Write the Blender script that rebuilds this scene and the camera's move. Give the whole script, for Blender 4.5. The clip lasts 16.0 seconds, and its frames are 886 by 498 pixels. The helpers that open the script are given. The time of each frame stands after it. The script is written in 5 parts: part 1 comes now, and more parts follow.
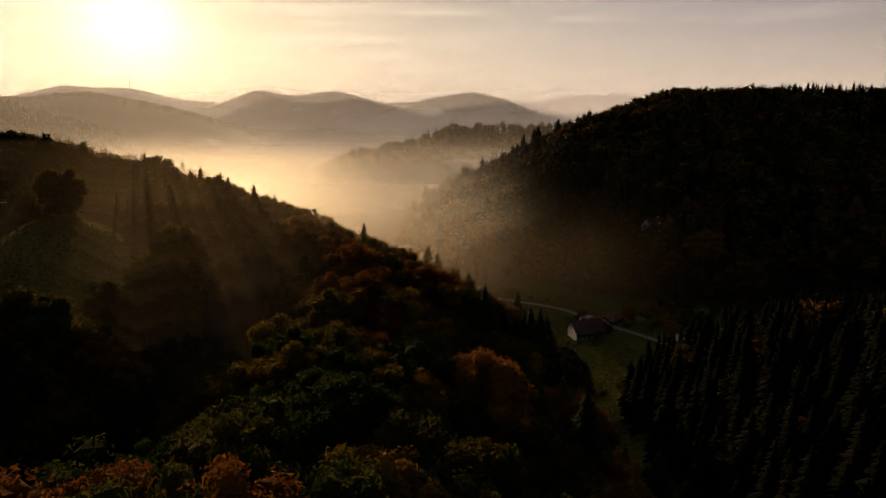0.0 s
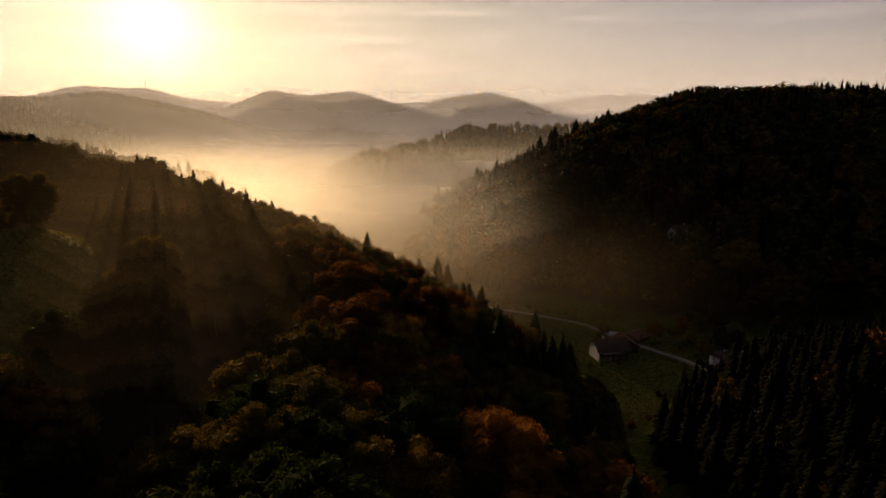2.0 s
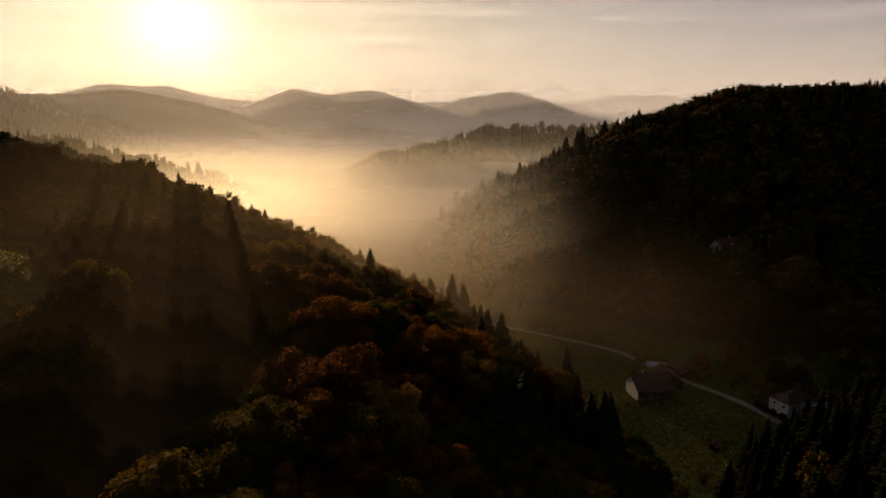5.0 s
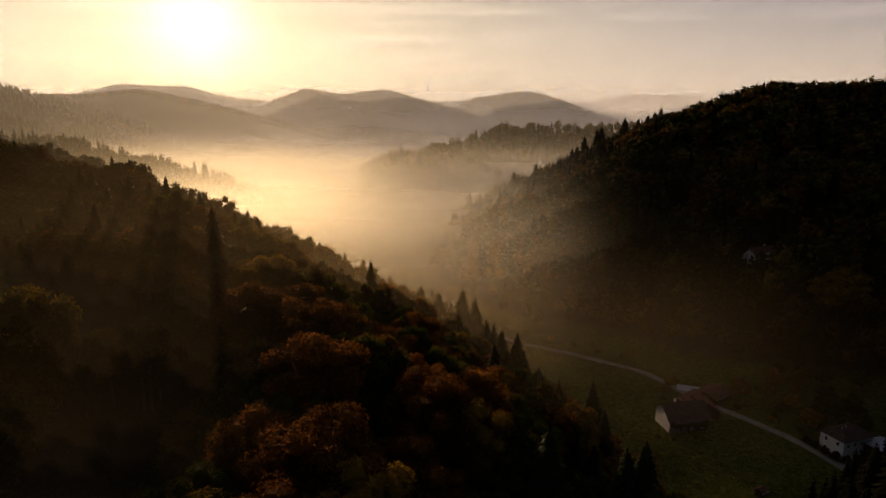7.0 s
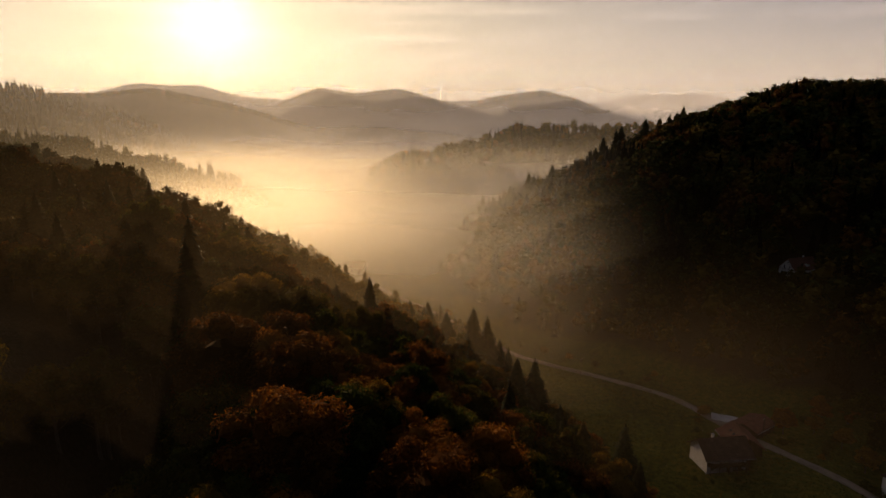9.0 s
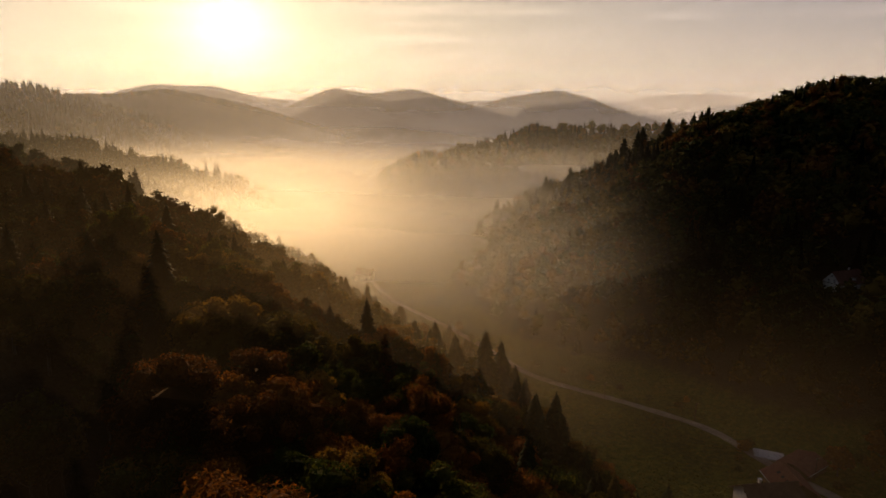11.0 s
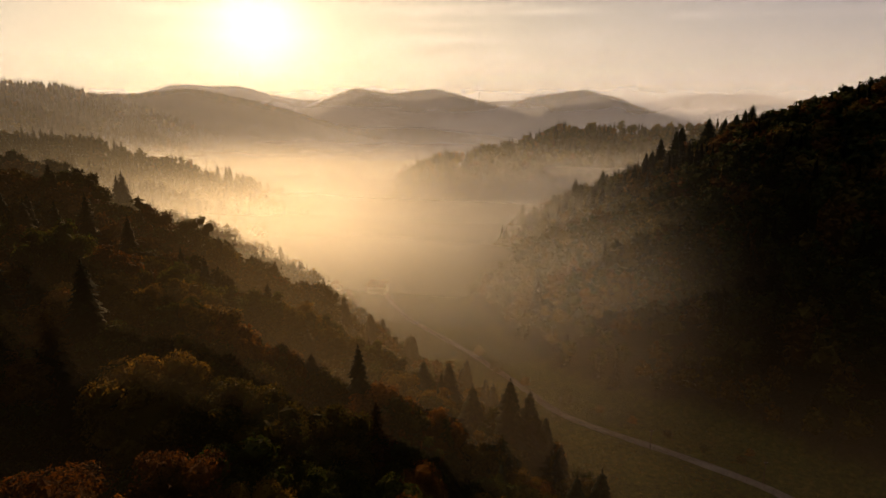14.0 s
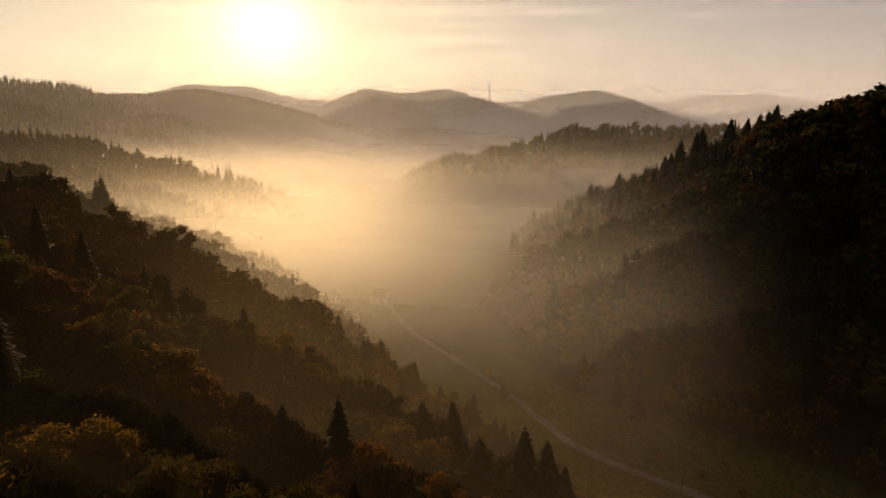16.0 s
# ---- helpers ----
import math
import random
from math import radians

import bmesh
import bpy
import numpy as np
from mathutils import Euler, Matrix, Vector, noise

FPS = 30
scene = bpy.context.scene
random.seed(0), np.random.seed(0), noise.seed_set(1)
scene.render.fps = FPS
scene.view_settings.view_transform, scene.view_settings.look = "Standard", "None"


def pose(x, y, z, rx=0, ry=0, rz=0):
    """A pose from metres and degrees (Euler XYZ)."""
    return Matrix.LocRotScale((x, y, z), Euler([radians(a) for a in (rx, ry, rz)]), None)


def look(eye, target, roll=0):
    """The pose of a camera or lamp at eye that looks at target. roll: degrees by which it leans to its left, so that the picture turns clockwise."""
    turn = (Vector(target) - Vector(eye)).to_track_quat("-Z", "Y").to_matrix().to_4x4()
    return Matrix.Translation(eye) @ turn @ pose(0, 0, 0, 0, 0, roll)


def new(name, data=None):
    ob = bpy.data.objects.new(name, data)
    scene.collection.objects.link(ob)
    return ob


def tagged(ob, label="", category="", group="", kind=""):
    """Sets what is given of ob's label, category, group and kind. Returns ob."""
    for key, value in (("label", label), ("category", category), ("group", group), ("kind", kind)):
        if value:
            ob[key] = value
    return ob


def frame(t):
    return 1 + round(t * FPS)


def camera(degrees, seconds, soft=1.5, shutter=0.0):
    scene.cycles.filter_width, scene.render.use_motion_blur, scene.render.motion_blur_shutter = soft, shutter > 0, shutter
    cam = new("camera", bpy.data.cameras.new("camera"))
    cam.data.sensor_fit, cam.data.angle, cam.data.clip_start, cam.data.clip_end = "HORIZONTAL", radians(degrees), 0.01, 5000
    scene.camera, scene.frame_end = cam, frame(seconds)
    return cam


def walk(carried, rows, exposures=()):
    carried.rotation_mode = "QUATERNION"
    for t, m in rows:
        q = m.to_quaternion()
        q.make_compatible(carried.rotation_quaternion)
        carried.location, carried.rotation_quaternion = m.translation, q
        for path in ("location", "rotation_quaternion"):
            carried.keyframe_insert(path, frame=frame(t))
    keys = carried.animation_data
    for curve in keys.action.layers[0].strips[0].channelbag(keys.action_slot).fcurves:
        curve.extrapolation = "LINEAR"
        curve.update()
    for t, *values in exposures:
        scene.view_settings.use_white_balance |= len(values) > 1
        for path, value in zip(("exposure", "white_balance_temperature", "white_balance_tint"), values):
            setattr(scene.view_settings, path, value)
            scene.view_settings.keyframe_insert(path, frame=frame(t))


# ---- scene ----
# the drone's level flight down the valley, turning slowly to its left
cam = camera(74.6, 16.0)
PATH = [
    (0, (-2.195, -21.349, 100.012), (-2.142, -19.392, 99.607), -0.1),
    (0.5, (-1.748, -15.657, 100.0), (-1.706, -13.699, 99.595), -0.1),
    (1, (-1.306, -10.041, 99.998), (-1.275, -8.083, 99.593), -0.0),
    (1.5, (-0.858, -4.54, 100.002), (-0.839, -2.581, 99.598), 0.0),
    (2, (-0.425, 0.896, 100.015), (-0.418, 2.855, 99.611), 0.0),
    (2.5, (0.025, 6.354, 100.045), (0.019, 8.313, 99.641), 0.0),
    (3, (0.387, 11.831, 100.065), (0.37, 13.79, 99.661), 0.1),
    (3.5, (0.747, 17.303, 100.089), (0.719, 19.262, 99.684), 0.1),
    (4, (1.05, 22.72, 100.109), (1.01, 24.678, 99.705), 0.2),
    (6.5, (2.084, 49.421, 100.35), (1.986, 51.376, 99.944), 0.3),
    (7, (2.288, 54.734, 100.446), (2.177, 56.689, 100.039), 0.3),
    (7.5, (2.379, 60.021, 100.483), (2.257, 61.975, 100.075), 0.4),
    (8, (2.324, 65.208, 100.499), (2.191, 67.162, 100.091), 0.4),
    (8.5, (2.294, 70.44, 100.535), (2.15, 72.393, 100.126), 0.4),
    (9, (2.234, 75.668, 100.544), (2.079, 77.619, 100.136), 0.4),
    (11.5, (1.954, 101.331, 100.282), (1.736, 103.277, 99.875), 0.5),
    (12, (1.798, 106.501, 100.27), (1.566, 108.445, 99.862), 0.6),
    (12.5, (1.533, 111.748, 100.245), (1.29, 113.691, 99.838), 0.6),
    (13, (1.168, 117.124, 100.177), (0.912, 119.066, 99.77), 0.5),
    (13.5, (0.724, 122.545, 100.098), (0.454, 124.485, 99.691), 0.5),
    (14, (0.26, 127.929, 100.096), (-0.021, 129.866, 99.69), 0.5),
    (14.5, (-0.204, 133.262, 100.151), (-0.494, 135.199, 99.744), 0.6),
    (15, (-0.649, 138.433, 100.183), (-0.948, 140.368, 99.777), 0.6),
    (15.5, (-1.098, 143.479, 100.183), (-1.406, 145.413, 99.777), 0.6),
    (16, (-1.51, 148.512, 100.168), (-1.822, 150.445, 99.763), 0.6),
]
walk(cam, [(t, look(eye, target, roll)) for t, eye, target, roll in PATH])

# ------------------------------------------------------------------ light
SUN_AZ, SUN_EL = radians(-25.2), radians(8.4)
SUN_DIR = Vector((math.sin(SUN_AZ) * math.cos(SUN_EL), math.cos(SUN_AZ) * math.cos(SUN_EL), math.sin(SUN_EL)))


def build_world():
    world = bpy.data.worlds.new("morning_sky")
    scene.world = world
    world.use_nodes = True
    nt = world.node_tree
    nt.nodes.clear()
    n, l = nt.nodes.new, nt.links.new

    def math_node(op, a, b=None, c=None, clamp=False):
        m = n("ShaderNodeMath")
        m.operation, m.use_clamp = op, clamp
        for i, v in enumerate((a, b, c)):
            if v is None:
                continue
            if isinstance(v, (int, float)):
                m.inputs[i].default_value = v
            else:
                l(v, m.inputs[i])
        return m.outputs[0]

    sky = n("ShaderNodeTexSky")
    sky.sky_type, sky.sun_disc = "NISHITA", False
    sky.sun_elevation, sky.sun_rotation = SUN_EL, SUN_AZ
    sky.altitude, sky.air_density, sky.dust_density, sky.ozone_density = 400, 1.0, 1.2, 1.5
    tc = n("ShaderNodeTexCoord")
    dot = n("ShaderNodeVectorMath")
    dot.operation = "DOT_PRODUCT"
    dot.inputs[1].default_value = SUN_DIR
    l(tc.outputs["Generated"], dot.inputs[0])
    away = math_node("SUBTRACT", 1.0, dot.outputs["Value"])
    sep = n("ShaderNodeSeparateXYZ")
    l(tc.outputs["Generated"], sep.inputs[0])
    # hazy aureole round the sun, in a wide and a narrow lobe
    wide = math_node("MULTIPLY", math_node("EXPONENT", math_node("MULTIPLY", away, -AUREOLE_FALL)), AUREOLE)
    core = math_node("MULTIPLY", math_node("EXPONENT", math_node("MULTIPLY", away, -CORE_FALL)), CORE)
    # the bright haze band along the horizon, on the sun's side of the sky
    up = math_node("MAXIMUM", sep.outputs["Z"], 0.0)
    band = math_node("MULTIPLY", math_node("EXPONENT", math_node("MULTIPLY", up, -HORIZON_FALL)),
                     math_node("MULTIPLY", math_node("EXPONENT", math_node("MULTIPLY", away, -2.0)), HORIZON))
    # thin cirrus, drawn out along the horizon
    mp = n("ShaderNodeMapping")
    mp.inputs["Scale"].default_value = (1.6, 1.6, 26.0)
    mp.inputs["Rotation"].default_value = (0.0, radians(2.5), 0.0)
    l(tc.outputs["Generated"], mp.inputs[0])
    cir = n("ShaderNodeTexNoise")
    cir.inputs["Scale"].default_value, cir.inputs["Detail"].default_value, cir.inputs["Roughness"].default_value = 2.3, 7, 0.62
    l(mp.outputs[0], cir.inputs["Vector"])
    streak = n("ShaderNodeMapRange")
    streak.inputs["From Min"].default_value, streak.inputs["From Max"].default_value = 0.5, 0.74
    l(cir.outputs["Fac"], streak.inputs["Value"])
    high = n("ShaderNodeMapRange")
    high.inputs["From Min"].default_value, high.inputs["From Max"].default_value = 0.05, 0.12
    l(sep.outputs["Z"], high.inputs["Value"])
    cloud = math_node("MULTIPLY", math_node("MULTIPLY", streak.outputs[0], high.outputs[0]),
                      math_node("MULTIPLY", math_node("EXPONENT", math_node("MULTIPLY", away, -2.0)), CIRRUS))

    def tint(value, colour):
        v = n("ShaderNodeVectorMath")
        v.operation = "SCALE"
        v.inputs[0].default_value = colour
        l(value, v.inputs["Scale"])
        return v.outputs[0]

    def add(a, b):
        v = n("ShaderNodeVectorMath")
        v.operation = "ADD"
        l(a, v.inputs[0])
        l(b, v.inputs[1])
        return v.outputs[0]

    base = n("ShaderNodeVectorMath")
    base.operation = "SCALE"
    base.inputs["Scale"].default_value = SKY
    l(sky.outputs[0], base.inputs[0])
    total = add(add(base.outputs[0], tint(wide, (1.0, 0.8, 0.47))), add(tint(core, (1.0, 0.9, 0.65)), tint(band, (1.0, 0.76, 0.5))))
    # the cool side of the morning sky, away from the sun
    cool = math_node("MULTIPLY", math_node("MINIMUM", math_node("MULTIPLY", away, 2.2), 1.0), math_node("MULTIPLY", math_node("EXPONENT", math_node("MULTIPLY", away, -2.2)), COOL))
    total = add(total, tint(cool, (0.55, 0.58, 0.95)))
    total = add(total, tint(cloud, (1.0, 0.74, 0.6)))
    bg = n("ShaderNodeBackground")
    bg.inputs["Strength"].default_value = 1.0
    out = n("ShaderNodeOutputWorld")
    l(total, bg.inputs["Color"])
    l(bg.outputs[0], out.inputs[0])


SKY, AUREOLE, AUREOLE_FALL, CORE, CORE_FALL, HORIZON, HORIZON_FALL, CIRRUS = 0.018, 0.26, 8.0, 0.95, 420.0, 1.0, 4.5, 0.3
COOL = 0.38
build_world()
sun = new("sun", bpy.data.lights.new("sun", "SUN"))
sun.data.energy, sun.data.angle, sun.data.color = 5.2, radians(0.6), (1.0, 0.62, 0.29)
sun.rotation_euler = (-SUN_DIR).to_track_quat("-Z", "Y").to_euler()
scene.view_settings.exposure = 0.0
scene.cycles.transparent_max_bounces = 64
scene.cycles.max_bounces = 4
scene.cycles.diffuse_bounces = 3
scene.cycles.transmission_bounces = 3
scene.cycles.glossy_bounces = 2

# ------------------------------------------------------------------ materials


def material(name, colours, scale=1.0, rough=0.9, bump=0.3, through_light=0.0, island=False, per_object=0.0, metal=0.0, stretch=(1, 1, 1), coords="Object", fine=6.0):
    """A surface whose colour runs over the given colours by noise at two scales, with fine relief."""
    m = bpy.data.materials.new(name)
    m.use_nodes = True
    nt = m.node_tree
    nt.nodes.clear()
    n, l = nt.nodes.new, nt.links.new
    out, bsdf = n("ShaderNodeOutputMaterial"), n("ShaderNodeBsdfPrincipled")
    bsdf.inputs["Roughness"].default_value, bsdf.inputs["Metallic"].default_value = rough, metal
    if rough > 0.6:
        bsdf.inputs["Specular IOR Level"].default_value = 0.04
    tc, mp = n("ShaderNodeTexCoord"), n("ShaderNodeMapping")
    mp.inputs["Scale"].default_value = stretch
    l(tc.outputs[coords], mp.inputs[0])
    big, small = n("ShaderNodeTexNoise"), n("ShaderNodeTexNoise")
    big.inputs["Scale"].default_value, big.inputs["Detail"].default_value = scale, 4
    small.inputs["Scale"].default_value, small.inputs["Detail"].default_value = scale * fine, 5
    l(mp.outputs[0], big.inputs["Vector"])
    l(mp.outputs[0], small.inputs["Vector"])
    mix = n("ShaderNodeMath")
    mix.operation = "MULTIPLY_ADD"
    mix.inputs[1].default_value = 0.45
    l(small.outputs["Fac"], mix.inputs[0])
    half = n("ShaderNodeMath")
    half.operation = "MULTIPLY"
    half.inputs[1].default_value = 0.55
    l(big.outputs["Fac"], half.inputs[0])
    l(half.outputs[0], mix.inputs[2])
    value = mix.outputs[0]
    if island or per_object:
        rnd = n("ShaderNodeObjectInfo").outputs["Random"] if per_object else n("ShaderNodeNewGeometry").outputs["Random Per Island"]
        w = per_object or 0.55
        s = n("ShaderNodeMapRange")
        s.inputs["To Min"].default_value, s.inputs["To Max"].default_value = -w / 2, w / 2
        l(rnd, s.inputs["Value"])
        a = n("ShaderNodeMath")
        a.operation = "ADD"
        l(value, a.inputs[0])
        l(s.outputs[0], a.inputs[1])
        value = a.outputs[0]
    if per_object and island:
        s = n("ShaderNodeMapRange")
        s.inputs["To Min"].default_value, s.inputs["To Max"].default_value = -0.22, 0.22
        l(n("ShaderNodeNewGeometry").outputs["Random Per Island"], s.inputs["Value"])
        a = n("ShaderNodeMath")
        a.operation = "ADD"
        l(value, a.inputs[0])
        l(s.outputs[0], a.inputs[1])
        value = a.outputs[0]
    ramp = n("ShaderNodeValToRGB")
    el = ramp.color_ramp.elements
    while len(el) < len(colours):
        el.new(0.5)
    for i, c in enumerate(colours):
        el[i].position = 0.25 + 0.5 * i / max(1, len(colours) - 1)
        el[i].color = (*c, 1)
    l(value, ramp.inputs[0])
    l(ramp.outputs[0], bsdf.inputs["Base Color"])
    if bump:
        b = n("ShaderNodeBump")
        b.inputs["Strength"].default_value, b.inputs["Distance"].default_value = bump, 0.1 / max(scale, 0.05)
        l(small.outputs["Fac"], b.inputs["Height"])
        l(b.outputs[0], bsdf.inputs["Normal"])
    surface = bsdf.outputs[0]
    if through_light:
        tr, mx = n("ShaderNodeBsdfTranslucent"), n("ShaderNodeMixShader")
        mx.inputs[0].default_value = through_light
        l(ramp.outputs[0], tr.inputs["Color"])
        l(surface, mx.inputs[1])
        l(tr.outputs[0], mx.inputs[2])
        surface = mx.outputs[0]
    l(surface, out.inputs[0])
    return m


LEAF_GREEN = material("leaf_green", [(0.014, 0.024, 0.003), (0.038, 0.052, 0.006), (0.085, 0.078, 0.009)], 0.25, 0.9, 0, 0.42, True, 0.45)
LEAF_OLIVE = material("leaf_olive", [(0.028, 0.032, 0.004), (0.08, 0.064, 0.007), (0.14, 0.085, 0.009)], 0.25, 0.9, 0, 0.42, True, 0.45)
LEAF_RUST = material("leaf_rust", [(0.07, 0.027, 0.004), (0.16, 0.056, 0.007), (0.24, 0.1, 0.011)], 0.25, 0.9, 0, 0.42, True, 0.45)
LEAF_GOLD = material("leaf_gold", [(0.1, 0.058, 0.006), (0.2, 0.11, 0.011), (0.28, 0.16, 0.018)], 0.25, 0.9, 0, 0.42, True, 0.35)
NEEDLE = material("spruce_needle", [(0.008, 0.014, 0.005), (0.016, 0.025, 0.008), (0.03, 0.038, 0.011)], 0.3, 0.9, 0, 0.15, True, 0.3)
LARCH = material("larch_needle", [(0.045, 0.038, 0.006), (0.085, 0.062, 0.009), (0.12, 0.085, 0.013)], 0.3, 0.9, 0, 0.35, True, 0.3)
FAR_GREEN = material("far_leaf_green", [(0.012, 0.018, 0.004), (0.035, 0.042, 0.007), (0.075, 0.06, 0.01)], 0.03, 0.9, 0, 0.15, True)
FAR_RUST = material("far_leaf_rust", [(0.05, 0.022, 0.005), (0.105, 0.043, 0.008), (0.15, 0.075, 0.012)], 0.03, 0.9, 0, 0.15, True)
FAR_GOLD = material("far_leaf_gold", [(0.055, 0.04, 0.005), (0.1, 0.065, 0.009), (0.15, 0.095, 0.014)], 0.03, 0.9, 0, 0.15, True)
# needle colour taken near black, standing in for the spruces' deep self-shade
FAR_NEEDLE_SHADED = material("far_needle_shaded", [(0.002, 0.0034, 0.0013), (0.004, 0.006, 0.0022), (0.008, 0.0095, 0.0033)], 0.03, 0.95, 0, 0.02, True)
BARK = material("bark", [(0.05, 0.038, 0.028), (0.11, 0.088, 0.066), (0.17, 0.14, 0.11)], 1.2, 0.95, 0.8, stretch=(1, 1, 0.15))
GRAVEL = material("road_gravel", [(0.14, 0.11, 0.08), (0.21, 0.17, 0.125), (0.28, 0.23, 0.175)], 0.35, 0.95, 0.4, fine=12)
PAVING = material("yard_concrete", [(0.3, 0.29, 0.28), (0.4, 0.385, 0.37), (0.48, 0.46, 0.44)], 0.4, 0.9, 0.3)
PLASTER = material("white_plaster", [(0.6, 0.56, 0.5), (0.72, 0.69, 0.64), (0.8, 0.77, 0.72)], 0.5, 0.9, 0.25)
TIMBER = material("dark_timber", [(0.035, 0.022, 0.014), (0.075, 0.048, 0.03), (0.12, 0.08, 0.052)], 0.8, 0.8, 0.5, stretch=(1, 1, 0.2))
TILES = material("old_brown_tiles", [(0.045, 0.03, 0.024), (0.085, 0.055, 0.042), (0.13, 0.085, 0.064)], 0.6, 0.85, 0.5, fine=10)
RED_TILES = material("red_clay_tiles", [(0.08, 0.034, 0.024), (0.14, 0.06, 0.042), (0.2, 0.095, 0.066)], 0.6, 0.8, 0.5, fine=10)
SHEET_METAL = material("grey_sheet_metal", [(0.28, 0.29, 0.31), (0.36, 0.37, 0.39), (0.44, 0.45, 0.47)], 0.5, 0.45, 0.1, metal=0.6)
GLASS = material("dark_window_glass", [(0.02, 0.022, 0.025), (0.03, 0.032, 0.036)], 1.0, 0.06, 0)
WHITE_PAINT = material("white_paint", [(0.68, 0.67, 0.65), (0.78, 0.77, 0.75), (0.82, 0.81, 0.79)], 1.5, 0.5, 0.1)
GREY_STEEL = material("pale_grey_steel", [(0.55, 0.55, 0.54), (0.62, 0.62, 0.61), (0.68, 0.68, 0.67)], 0.2, 0.45, 0)
STRAW = material("dry_reed", [(0.11, 0.08, 0.04), (0.19, 0.14, 0.07), (0.27, 0.2, 0.11)], 0.4, 0.95, 0, 0.25, True)


def ground_material():
    """Forest floor of leaf litter, and pasture where the mesh says so."""
    m = material("forest_floor_and_pasture", [(0.018, 0.016, 0.009), (0.035, 0.027, 0.014), (0.055, 0.04, 0.02)], 0.08, 0.95, 0.7, fine=14)
    nt = m.node_tree
    n, l = nt.nodes.new, nt.links.new
    bsdf = next(x for x in nt.nodes if x.type == "BSDF_PRINCIPLED")
    litter = next(x for x in nt.nodes if x.type == "VALTORGB")
    tc = next(x for x in nt.nodes if x.type == "TEX_COORD")
    parts = []
    for sc, detail in ((0.028, 5), (0.6, 6)):
        t = n("ShaderNodeTexNoise")
        t.inputs["Scale"].default_value, t.inputs["Detail"].default_value = sc, detail
        l(tc.outputs["Object"], t.inputs["Vector"])
        parts.append(t.outputs["Fac"])
    s = n("ShaderNodeMath")
    s.operation = "ADD"
    l(parts[0], s.inputs[0])
    l(parts[1], s.inputs[1])
    ramp = n("ShaderNodeValToRGB")
    el = ramp.color_ramp.elements
    el.new(0.5)
    for e, p, c in zip(el, (0.36, 0.5, 0.66), ((0.03, 0.04, 0.005), (0.07, 0.076, 0.009), (0.14, 0.115, 0.018))):
        e.position, e.color = p, (*c, 1)
    h = n("ShaderNodeMath")
    h.operation = "MULTIPLY"
    h.inputs[1].default_value = 0.5
    l(s.outputs[0], h.inputs[0])
    l(h.outputs[0], ramp.inputs[0])
    at = n("ShaderNodeAttribute")
    at.attribute_name = "pasture"
    mx = n("ShaderNodeMix")
    mx.data_type = "RGBA"
    l(at.outputs["Fac"], mx.inputs["Factor"])
    l(litter.outputs[0], mx.inputs["A"])
    l(ramp.outputs[0], mx.inputs["B"])
    l(mx.outputs["Result"], bsdf.inputs["Base Color"])
    return m


